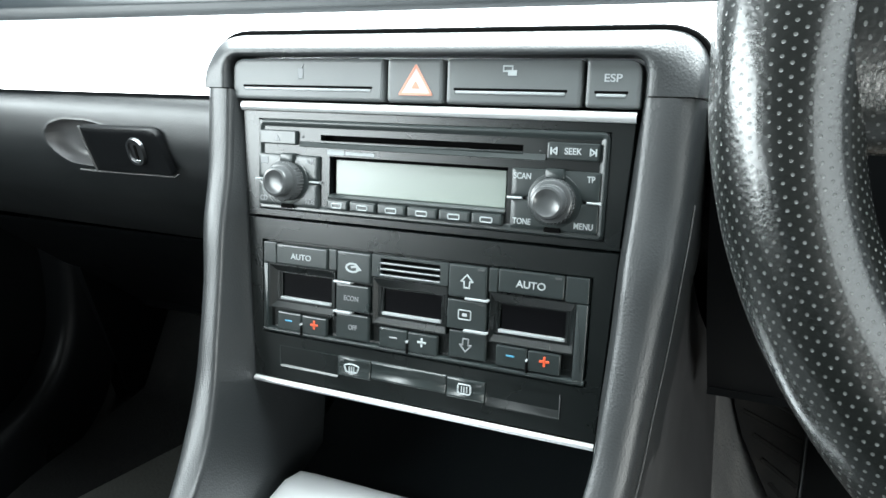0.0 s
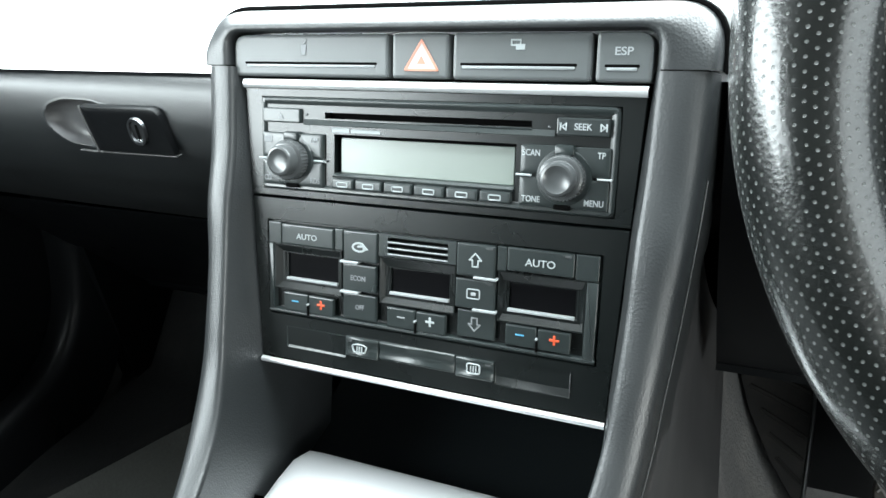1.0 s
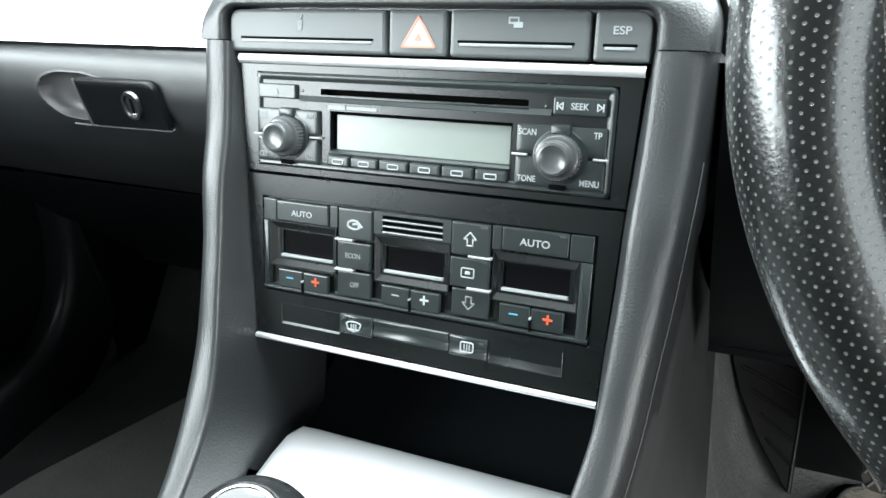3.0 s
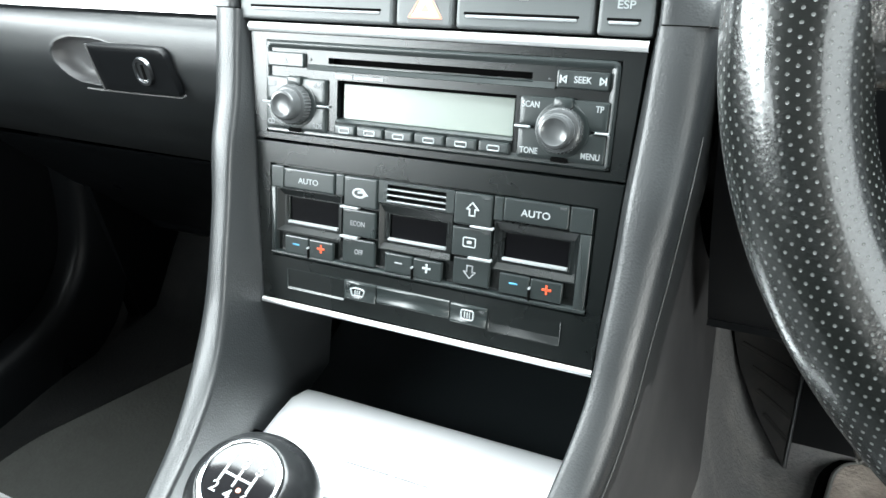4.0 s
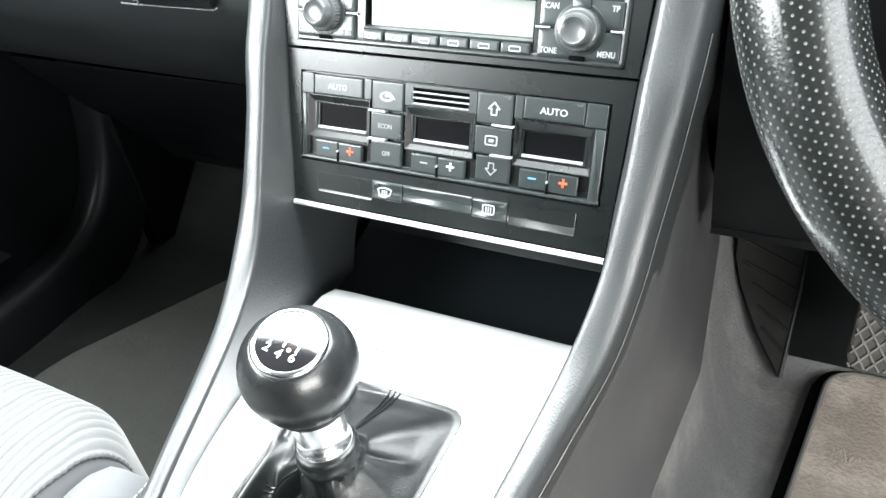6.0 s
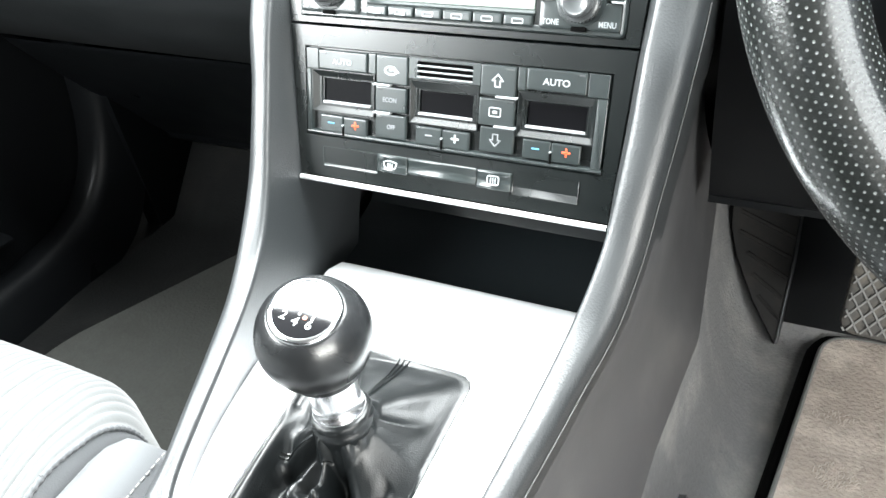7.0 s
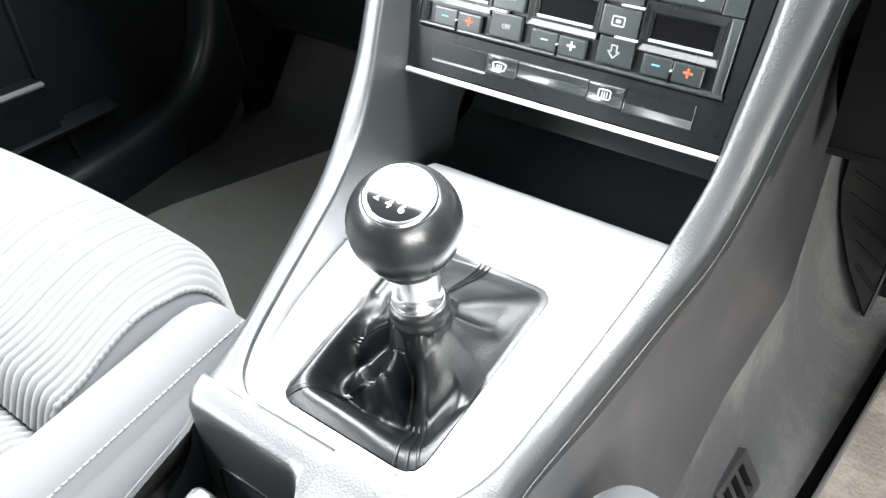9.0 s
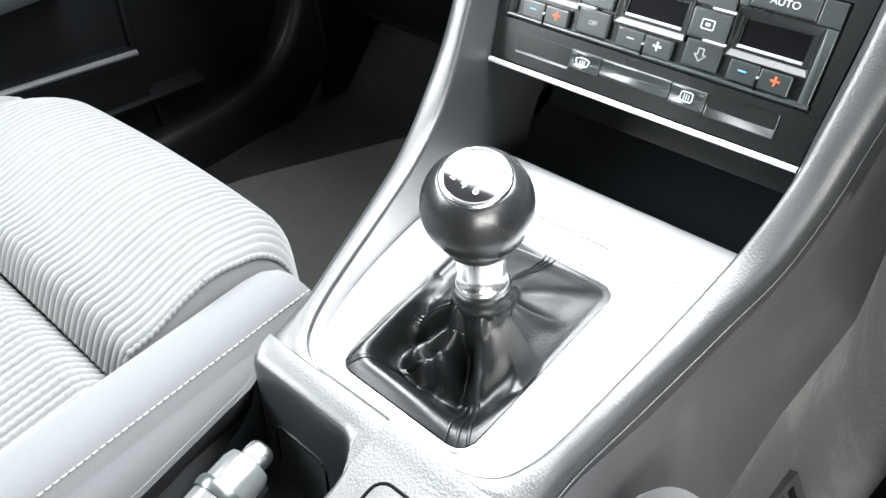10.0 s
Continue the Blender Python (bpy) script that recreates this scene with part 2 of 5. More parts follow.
M_HOLE = material("deep_black", (0.003, 0.003, 0.003), 0.8, vary=0.3, spec=0.04)
M_DISPLAY = material("dark_display_glass", (0.0035, 0.0035, 0.0042), 0.36, vary=0.1, spec=0.06)
M_LCD = material("pale_lcd_glass", (0.22, 0.25, 0.228), 0.30, vary=0.01, coat=0.6)
M_LEATHER = material("black_leather", (0.0045, 0.0056, 0.0060), 0.33, grain=0.00014, scale=1100, kind="leather", spec=0.5)
M_KNOB = material("grey_knob_leather", (0.012, 0.0128, 0.0135), 0.27, grain=0.00006, scale=2200, spec=0.6)
M_BADGE = material("gloss_black_badge", (0.006, 0.006, 0.007), 0.12, vary=0.1)
M_FABRIC = material("pale_ribbed_fabric", (0.110, 0.113, 0.113), 0.9, grain=0.0004, scale=1200, sheen=0.3, spec=0.2)
M_BOLSTER = material("grey_bolster_cloth", (0.084, 0.087, 0.091), 0.8, grain=0.0003, scale=1600, sheen=0.2, spec=0.25)
M_PIPING = material("pale_piping", (0.20, 0.20, 0.195), 0.85, grain=0.0003, scale=900)
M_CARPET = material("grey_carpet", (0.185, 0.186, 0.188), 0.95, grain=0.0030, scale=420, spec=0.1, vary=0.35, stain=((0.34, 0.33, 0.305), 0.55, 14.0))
# carpet darkened to near black: footwell shade is put into the colour
M_CARPET_DARKENED = material("darkened_carpet", (0.0095, 0.0098, 0.0098), 0.95, grain=0.002, scale=420, spec=0.05, stain=((0.022, 0.021, 0.020), 0.5, 9.0))
M_MAT = material("brown_mat_carpet", (0.41, 0.357, 0.315), 0.95, grain=0.0036, scale=380, vary=0.5, spec=0.1, stain=((0.70, 0.63, 0.56), 0.8, 26.0))
M_FRAY = material("frayed_thread", (0.50, 0.45, 0.40), 0.95, vary=0.5, spec=0.1)
# lit counterpart of the darkened passenger carpet
M_LIT_CARPET = material("lit_olive_grey_carpet", (0.048, 0.049, 0.0455), 0.95, grain=0.0022, scale=400, vary=0.3, spec=0.1, stain=((0.030, 0.030, 0.027), 0.6, 14.0))
M_RUBBER = material("black_rubber", (0.013, 0.013, 0.013), 0.7, grain=0.0002, scale=900, stain=((0.040, 0.036, 0.031), 0.6, 25.0), spec=0.3)
M_PEDAL = material("worn_pedal_rubber", (0.05, 0.047, 0.043), 0.65, grain=0.0003, scale=700, stain=((0.16, 0.14, 0.11), 0.8, 30.0))
M_HEADLINER = material("headliner_cloth", (0.20, 0.20, 0.195), 0.95, grain=0.0004, scale=800)
M_GLASS_BAND = material("aluminium_inlay", (0.70, 0.71, 0.72), 0.30, metal=0.8, vary=0.03, grain=0.00002, scale=3000)
M_LOCK = material("dull_lock_metal", (0.15, 0.155, 0.16), 0.30, metal=1.0, vary=0.05)
M_LCD.node_tree.nodes["Principled BSDF"].inputs["Coat Roughness"].default_value = 0.22
# button plastic lightened: the row's reflected daylight is in the colour
M_SWITCH_LIT = material("lit_switch_plastic", (0.105, 0.113, 0.115), 0.33, grain=0.00005, scale=3000)
M_LID = material("glovebox_lid_plastic", (0.0085, 0.0102, 0.0112), 0.40, grain=0.00010, scale=1500, kind="leather", spec=0.9)

# ---- the car's shell ----
def shell_wall(name, pts, mat, label, category):
    """A closed panel with thickness from a quad."""
    bm = bmesh.new()
    a, b, c_, d = [Vector(p) for p in pts]
    n = (b - a).cross(d - a).normalized() * 0.03
    loft(bm, [[a, b, c_, d], [a + n, b + n, c_ + n, d + n]], cap0=True, cap1=True)
    return mesh_thing(name, bm, mat, label, category, kind="structure")


shell_wall("ceiling", [(-0.62, -0.13, 1.165), (0.80, -0.13, 1.165), (0.80, -2.2, 1.22), (-0.62, -2.2, 1.22)], M_HEADLINER, "pale cloth headliner of the car roof", "ceiling")
# out of view; kept dark so little light bounces forward
shell_wall("wall_rear", [(-0.85, -2.2, 0.0), (1.05, -2.2, 0.0), (1.05, -2.0, 0.95), (-0.85, -2.0, 0.95)], M_CARPET_DARKENED, "unseen wall behind the cabin, dark to cut bounce light", "wall")
shell_wall("wall_driver_side", [(0.98, -0.85, 0.0), (0.98, -2.2, 0.0), (1.0, -2.2, 0.78), (1.0, -0.85, 0.78)], M_PAD, "dark grey plastic side panel behind the open door", "wall")
shell_wall("wall_driver_kick", [(0.98, 0.6, 0.0), (0.98, 0.12, 0.0), (1.0, 0.12, 0.66), (1.0, 0.6, 0.66)], M_PLASTIC, "black kick panel in the driver's footwell", "wall")
# bulkhead takes the darkened carpet, so its shade is in the colour
shell_wall("wall_bulkhead", [(-0.85, 0.62, 0.0), (-0.85, 0.62, 0.70), (1.0, 0.62, 0.70), (1.0, 0.62, 0.0)], M_CARPET_DARKENED, "carpeted bulkhead darkened for the footwell shade", "wall")
shell_wall("pillar_passenger", [(-0.80, -0.95, 0.7), (-0.80, -1.15, 0.7), (-0.66, -1.15, 1.22), (-0.66, -0.95, 1.22)], M_HEADLINER, "pale cloth covered door pillar", "pillar")
shell_wall("pillar_driver", [(0.98, -1.15, 0.7), (0.98, -0.95, 0.7), (0.84, -0.95, 1.22), (0.84, -1.15, 1.22)], M_HEADLINER, "pale cloth covered door pillar", "pillar")

# ---- column trims that run down into the console rails ----
# y, z of the upper inner edge, half widths of inner edge, outer edge and foot of the inner wall, depth of that wall
STATIONS = [
    (0.0025, 0.6085, 0.1262, 0.1530, 0.1245, 0.010),
    (-0.018, 0.563, 0.1250, 0.1515, 0.1212, 0.0125),
    (-0.037, 0.533, 0.1236, 0.1495, 0.1190, 0.019),
    (-0.052, 0.503, 0.1228, 0.1468, 0.1175, 0.0235),
    (-0.070, 0.471, 0.1210, 0.1430, 0.1152, 0.029),
    (-0.089, 0.441, 0.1180, 0.1395, 0.1130, 0.037),
    (-0.117, 0.414, 0.1115, 0.1335, 0.1075, 0.048),
    (-0.154, 0.396, 0.1040, 0.1230, 0.1035, 0.046),
    (-0.194, 0.384, 0.0972, 0.1142, 0.1015, 0.040),
    (-0.233, 0.374, 0.0905, 0.1060, 0.0975, 0.034),
    (-0.262, 0.3665, 0.0850, 0.0998, 0.0905, 0.030),
    (-0.280, 0.3625, 0.0785, 0.0978, 0.0835, 0.028),
    (-0.290, 0.3603, 0.0715, 0.0968, 0.0765, 0.026),
    (-0.297, 0.3590, 0.0600, 0.0960, 0.0640, 0.025),
    (-0.3005, 0.3583, 0.0440, 0.0957, 0.0460, 0.025),
]
RAIL = smooth_path(STATIONS, 112)


def rail_normal(k):
    a, b = RAIL[max(k - 1, 0)], RAIL[min(k + 1, len(RAIL) - 1)]
    ty, tz = b[0] - a[0], b[1] - a[1]
    q = math.hypot(ty, tz)
    return -tz / q, ty / q


def rail_ring(k, sg):
    y, z, xb, xa, xi, depth = RAIL[k]
    if sg < 0:
        xa -= 0.0058 * max(0.0, min(1.0, (z - 0.42) / 0.08))
    dy, dz = rail_normal(k)
    out = 0.085 if y > -0.11 else 0.030
    deep = 0.09 if y > -0.13 else 0.008
    crown = -0.0006
    prof = [(xa + 0.0020, out), (xa + 0.0018, 0.020), (xa + 0.0014, 0.0125), (xa, 0.0070), (xa - 0.0018, 0.0030), (xa - 0.0050, 0.0008),
            ((xa + xb) / 2 + 0.001, crown), (xb + 0.0040, -0.0002), (xb + 0.0016, 0.0004), (xb + 0.0004, 0.0016), (xb, 0.0042), (xi, depth), (xi, depth + deep)]
    return [(sg * px, y + dy * q, z + dz * q) for px, q in prof]


def console_rail(sg, label):
    ob = thing("console_rail", label, "console trim", group="console rails")
    rings = [rail_ring(k, sg) for k in range(len(RAIL))]
    for name, a, b in (("outer_skirt", 0, 3), ("top_skin", 2, 11), ("inner_wall", 10, 13)):
        bm = bmesh.new()
        loft(bm, [r[a:b] for r in rings], closed=False)
        part(name, bm, M_GRAIN, ob, angle=60)
    return ob


console_rail(-1, "grained grey console rail on the passenger side of the stack")
console_rail(1, "grained grey console rail on the driver's side of the stack")


def tunnel_foot(y):
    """Half width and height of the line where the tunnel's cover meets the carpet."""
    x = 0.1715 - 0.065 * max(0.0, y - 0.09) - 0.09 * min(0.13, max(0.0, 0.08 - y)) - 0.03 * max(0.0, -0.05 - y)
    return x, 0.205 + 0.035 * (0.24 - y) / 0.86


def tunnel_cover(sg, label):
    """The smooth side of the centre tunnel between the rail's seam and the carpet."""
    top = []
    for k in range(8, len(RAIL)):
        y, z, xb, xa, xi, depth = RAIL[k]
        if sg < 0:
            xa -= 0.0058 * max(0.0, min(1.0, (z - 0.42) / 0.08))
        dy, dz = rail_normal(k)
        top.append(Vector((sg * (xa + 0.0018), y + dy * 0.0125, z + dz * 0.0125)))
    last = top[-1].copy()
    for k in range(1, 25):
        top.append(last + Vector((-sg * 0.0035 * min(1, k / 8), -0.32 * k / 24, -0.036 * k / 24 + (-0.012 if sg < 0 else 0.0) * min(1, k / 2))))
    n = len(top) - 1
    bot = []
    for k in range(n + 1):
        s = k / n
        y = 0.37 - 0.99 * s
        x, z = tunnel_foot(y)
        bot.append(Vector((sg * x, y, z)))
    bm = bmesh.new()
    rows = []
    for a, b in zip(top, bot):
        row = []
        for j in range(11):
            q = j / 10
            p = a.lerp(b, q)
            p.x -= sg * 0.010 * math.sin(math.pi * q)
            row.append(p)
        row[0].x -= sg * 0.0035
        rows.append(row)
    loft(bm, rows, closed=False)
    ob = mesh_thing("tunnel_cover", bm, M_TUNNEL, label, "console side", group="tunnel covers", angle=60)
    seam = bmesh.new()
    tube(seam, [p + Vector((sg * 0.0004, 0, 0)) for p in top[::2]], 0.00038, 6)
    part("seam_bead", seam, M_SEAM, ob, "thin pale bead along the seam")
    return ob


tunnel_cover(1, "smooth dark grey plastic tunnel side cover above the driver's carpet")
tunnel_cover(-1, "smooth dark grey plastic tunnel side cover above the passenger's carpet")

# ---- dashboard ----
dash = thing("dashboard", "black and grey dashboard with a bright aluminium inlay band", "dashboard")


def dash_section(name, profile, x0, x1, mat, label, nx=24, bulge=0.0):
    """A profile of (y, z) drawn along x."""
    bm = bmesh.new()
    prof = smooth_path(profile, 36)
    rows = []
    for i in range(nx + 1):
        x = x0 + (x1 - x0) * i / nx
        rows.append([(x, p[0] + bulge * (x * x), p[1]) for p in prof])
    loft(bm, rows, closed=False)
    return part(name, bm, mat, dash, label, angle=50)


dash_section("inlay_band", [(0.0170, 0.5987), (0.0190, 0.6037), (0.0235, 0.6142), (0.0300, 0.6265), (0.0385, 0.6360), (0.0500, 0.6412), (0.0620, 0.6412), (0.0800, 0.6360), (0.0980, 0.6280)], -0.80, 0.98, M_GLASS_BAND, "bright brushed aluminium inlay band", bulge=0.02)
dash_section("upper_pad", [(0.105, 0.6260), (0.094, 0.6290), (0.0860, 0.6350), (0.0850, 0.6430), (0.092, 0.6500), (0.13, 0.664), (0.22, 0.682), (0.60, 0.690)], -0.80, 0.98, M_PAD, "soft grey upper dashboard pad", bulge=0.02)
dash_section("driver_knee_panel", [(0.018, 0.5985), (0.020, 0.58), (0.035, 0.52), (0.070, 0.44), (0.125, 0.35), (0.135, 0.335), (0.150, 0.332), (0.30, 0.40), (0.60, 0.46)], 0.158, 0.98, M_PLASTIC, "black plastic knee panel under the wheel")
# made-up black sheet where only shade lies under the passenger's dashboard
dash_section("passenger_shade_sheet", [(0.150, 0.402), (0.158, 0.388), (0.20, 0.330), (0.26, 0.250), (0.31, 0.185), (0.35, 0.155), (0.60, 0.150)], -0.69, -0.150, M_PLASTIC, "added black sheet for the shade under the dashboard")

# glovebox
glove = thing("glovebox", "closed dark grey glovebox lid with a latch and key lock", "glovebox")
bm = bmesh.new()
prof = smooth_path([(0.0230, 0.5976), (0.0165, 0.5950), (0.0105, 0.5880), (0.0066, 0.5765), (0.0046, 0.5630), (0.0062, 0.5490), (0.0125, 0.5330), (0.0265, 0.5110), (0.0480, 0.4880), (0.0750, 0.4600), (0.110, 0.430), (0.150, 0.402)], 120)
rows = []
for i in range(161):
    x = -0.79 + (0.79 - 0.150) * i / 160
    rows.append([(x, p[0] + 0.02 * x * x, p[1]) for p in prof])
loft(bm, rows, closed=False)
rows_bm = bm
# latch recess and handle, on the lid's face
LATCH = Matrix.Translation((-0.2455, 0.0048, 0.5620)) @ pose(0, 0, 0, 89, 0, 0) @ Matrix.Scale(0.935, 4)
bm = bmesh.new()
rec = poly([(-0.079, 0.001), (-0.063, -0.0165), (-0.032, -0.0195), (-0.002, -0.0150), (-0.002, 0.0150), (-0.026, 0.0192), (-0.058, 0.0195), (-0.075, 0.013)], [0.009, 0.010, 0.006, 0.004, 0.004, 0.004, 0.010, 0.008], 6)


def inside(p, pts):
    hit = False
    for i in range(len(pts)):
        (ax, ay), (bx, by) = pts[i - 1], pts[i]
        if (ay > p[1]) != (by > p[1]) and p[0] < ax + (p[1] - ay) / (by - ay) * (bx - ax):
            hit = not hit
    return hit


# the lid is open behind the finger recess
lid_bm, to_latch = rows_bm, LATCH.inverted()
gone = [f for f in lid_bm.faces if inside((to_latch @ f.calc_center_median())[:2], [(-0.036 + (x + 0.036) * 1.03, y * 1.03) for x, y in rec])]
bmesh.ops.delete(lid_bm, geom=gone, context="FACES")
part("lid", lid_bm, M_LID, glove, angle=50)


def on_lid(lx, ly, off):
    """The point of the lid's curved face over a spot of the latch's plane, in the latch's space."""
    p = LATCH @ Vector((lx, ly, 0))
    near = min(range(len(prof)), key=lambda i: abs(prof[i][1] - p.z))
    a, b = prof[max(near - 1, 0)], prof[min(near + 1, len(prof) - 1)]
    y = a[0] + (b[0] - a[0]) * (p.z - a[1]) / (b[1] - a[1])
    return to_latch @ Vector((p.x, y + 0.02 * p.x * p.x - off, p.z))


def shrink(pts, q):
    return [(-0.036 + (x + 0.036) * q, y * q) for x, y in pts]


loft(bm, [[on_lid(x, y, -0.0012) for x, y in shrink(rec, 1.16)], [on_lid(x, y, 0.0001) for x, y in shrink(rec, 1.07)], [on_lid(x, y, 0.0001) for x, y in shrink(rec, 1.02)], [on_lid(x, y, -0.0004) for x, y in rec]])
part("latch_rim", bm, M_LID, glove, "", LATCH)
bm = bmesh.new()
loft(bm, [[on_lid(x, y, -depth) for x, y in shrink(rec, q)] for q, depth in ((1.0, 0.0003), (0.97, 0.0030), (0.92, 0.0060), (0.82, 0.0095), (0.66, 0.0120), (0.40, 0.0135), (0.10, 0.0140))], cap1=True)
part("latch_recess", bm, M_TUNNEL, glove, "dark finger recess", LATCH)
handle = bmesh.new()
slab(handle, poly([(-0.021, -0.0182), (0.0560, -0.0178), (0.0500, 0.0182), (-0.0265, 0.0182), (-0.0255, 0.006)], [0.002, 0.003, 0.009, 0.002, 0.01], 5), -0.001, 0.0048, 0.0016, 0.0006)
handle = part("latch_handle", handle, M_PLASTIC, glove, "smooth black latch handle", LATCH)
# pale strokes paint the highlight on the handle's edge and lower lip
bm = bmesh.new()
stroke(bm, [(-0.0265, 0.0178), (-0.0252, 0.006), (-0.0212, -0.0180)], 0.0014, 0.0035, 0.0054)
stroke(bm, [(-0.044, -0.0196), (-0.030, -0.0200), (0.054, -0.0196), (0.0575, -0.0178)], 0.0010, 0.0004, 0.0022)
part("edge_highlight", bm, M_SEAM, handle, "pale strokes painting the highlight on the latch edges")
bm = bmesh.new()
ov = rr(0.0175, 0.0225, 0.0085, 0.0275, 0.0005, 7)
loft(bm, [[(x, y, 0.0046) for x, y in ov], [(x, y, 0.0075) for x, y in inset(ov, 0.0010)], [(x, y, 0.0075) for x, y in inset(ov, 0.0028)], [(x, y, 0.0058) for x, y in inset(ov, 0.0034)]], cap1=True)
lock = part("lock", bm, M_LOCK, handle, "oval key lock")
bm = bmesh.new()
stroke(bm, [(0.0275, -0.005), (0.0275, 0.005)], 0.0022, 0.0056, 0.0064)
part("keyhole", bm, M_HOLE, lock, "dark key slot")
# tiny chrome stroke put in as a glint on the lock
bm = bmesh.new()
stroke(bm, [(0.0265, -0.0065), (0.0292, -0.0065)], 0.0016, 0.0058, 0.0070)
part("lock_glint", bm, M_CHROME, lock, "small chrome stroke drawn as the lock's glint")

# ---- stack hood with its button row ----
hood = thing("stack_hood", "grained grey plastic hood framing the button row", "dashboard trim", STACK)
bm = bmesh.new()
outer = poly([(-0.1494, 0.0281), (0.1552, 0.0281), (0.1552, 0.0618), (-0.1494, 0.0618)], [0.0004, 0.0004, 0.025, 0.025], 8)
inner = poly([(-0.1300, 0.0262), (0.1262, 0.0262), (0.1262, 0.0478), (-0.1300, 0.0478)], [0.0004, 0.0004, 0.010, 0.010], 8)


def mix(a, b, q):
    return [(p[0] * (1 - q) + r_[0] * q, p[1] * (1 - q) + r_[1] * q) for p, r_ in zip(a, b)]


def arch(pts):
    """From the lower right foot over the top to the lower left foot."""
    return pts[13:] + pts[:5]


rings = [[(x, y, -0.060) for x, y in arch(inset(outer, -0.003))], [(x, y, -0.030) for x, y in arch(inset(outer, -0.001))], [(x, y, -0.009) for x, y in arch(outer)]]
for q in (0.06, 0.14, 0.24, 0.36, 0.50, 0.64, 0.78, 0.90):
    ring = []
    for x, y in arch(mix(outer, inner, q)):
        up = max(0.0, min(1.0, (y - 0.030) / 0.026))
        up = up * up * (3 - 2 * up)
        edge = 0.0100 * max(0.0, (0.16 - q) / 0.16) ** 2
        slope = 0.0100 * max(0.0, 1 - q / 0.80) ** 1.25
        ring.append((x, y, 0.0076 - edge - slope * up))
    rings.append(ring)
rings += [[(x, y, 0.0066) for x, y in arch(mix(outer, inner, 0.97))], [(x, y, 0.0030) for x, y in arch(inner)], [(x, y, -0.020) for x, y in arch(inner)]]
loft(bm, rings, closed=False)
part("hood_frame", bm, M_GRAIN, hood, angle=60)
bm = bmesh.new()
tube(bm, [(x, y, -0.0090) for x, y in arch(inset(outer, -0.0010))], 0.0016, 6)
part("shadow_gap", bm, M_HOLE, hood, "dark gap between hood and inlay band")
for x0, x1 in ((-0.1440, -0.1280), (0.1280, 0.1500)):
    bm = bmesh.new()
    cuboid(bm, x0, 0.02760, -0.014, x1, 0.02825, 0.0079, 0.0001)
    part("joint", bm, M_HOLE, hood, "dark joint between hood and column")
bm = bmesh.new()
holed(bm, -0.131, 0.0200, 0.128, 0.0500, [], -0.02, -0.012, 0.002)
part("button_well", bm, M_HOLE, hood, "black gap behind the buttons")


def switch(name, x0, x1, label, radii=0.0022, m=STACK):
    sw = thing(name, label, "switch", m, group="dashboard button row")
    bm = bmesh.new()
    pts = poly([(x0, 0.0220), (x1, 0.0220), (x1, 0.0462), (x0, 0.0462)], radii, 5)
    slab(bm, pts, -0.012, 0.0030, 0.0014)
    part("cover", bm, M_SWITCH_LIT, sw)
    return sw


cup = switch("cup_holder_cover", -0.1278, -0.0205, "closed dark grey cup holder cover", [0.002, 0.002, 0.002, 0.008])
haz = switch("hazard_switch", -0.0183, 0.0163, "dark grey hazard switch with a red triangle")
box_cover = switch("storage_cover", 0.0185, 0.0938, "closed dark grey storage flap with a card symbol")
esp = switch("stability_switch", 0.0960, 0.1238, "dark grey ESP stability switch", [0.002, 0.002, 0.008, 0.002])


def light_line(x0, x1, y, parent):
    bm = bmesh.new()
    slab(bm, rr(x1 - x0, 0.0016, 0.0007, (x0 + x1) / 2, y), 0.0015, 0.0036, 0.0004)
    part("grip_line", bm, M_LINE, parent, "raised pale grip line")
    # black strip on the cover paints the groove's shadow
    bm = bmesh.new()
    slab(bm, rr(x1 - x0 + 0.002, 0.0014, 0.0006, (x0 + x1) / 2, y + 0.0016), 0.0015, 0.00345, 0.0003)
    part("grip_shadow_groove", bm, M_HOLE, parent, "dark strip painting the shadow in the groove above the line")


light_line(-0.1185, -0.0290, 0.0283, cup)
light_line(0.0240, 0.0855, 0.0285, box_cover)
light_line(0.1015, 0.1165, 0.0283, esp)
bm = bmesh.new()
slab(bm, [(-0.0785, 0.0345), (-0.0755, 0.0345), (-0.0748, 0.0405), (-0.0790, 0.0405)], 0.002, 0.00345, 0.0002)
stroke(bm, [(-0.0765, 0.041), (-0.0752, 0.0428)], 0.0009, 0.002, 0.00345)
part("cup_symbol", bm, M_PRINT_DIM, cup, "worn grey cup symbol")
bm = bmesh.new()
stroke(bm, [(0.0515, 0.0398), (0.0565, 0.0398), (0.0565, 0.0425), (0.0515, 0.0425)], 0.0009, 0.002, 0.00350, True)
slab(bm, [(0.0540, 0.0375), (0.0590, 0.0375), (0.0590, 0.0404), (0.0540, 0.0404)], 0.002, 0.00355, 0.0002)
part("card_symbol", bm, M_PRINT, box_cover, "grey stacked card symbol")
bm = bmesh.new()
slab(bm, poly([(-0.0110, 0.0262), (0.0110, 0.0262), (0.0, 0.0438)], 0.0012, 3), 0.001, 0.0036, 0.0003)
tri = part("triangle", bm, M_HAZARD, haz, "pale triangle with a red outline")
bm = bmesh.new()
stroke(bm, [(-0.0098, 0.0268), (0.0098, 0.0268), (0.0, 0.0424)], 0.0013, 0.0030, 0.00385, True)
slab(bm, poly([(-0.0026, 0.0300), (0.0026, 0.0300), (0.0, 0.0342)], 0.0004, 2), 0.003, 0.00385, 0.0001)
part("outline", bm, M_AMBER, tri, "salmon red triangle outline")
lettering("ESP", 0.0055, M_PRINT, esp, 0.1095, 0.0368, 0.0033, stretch=1.15)

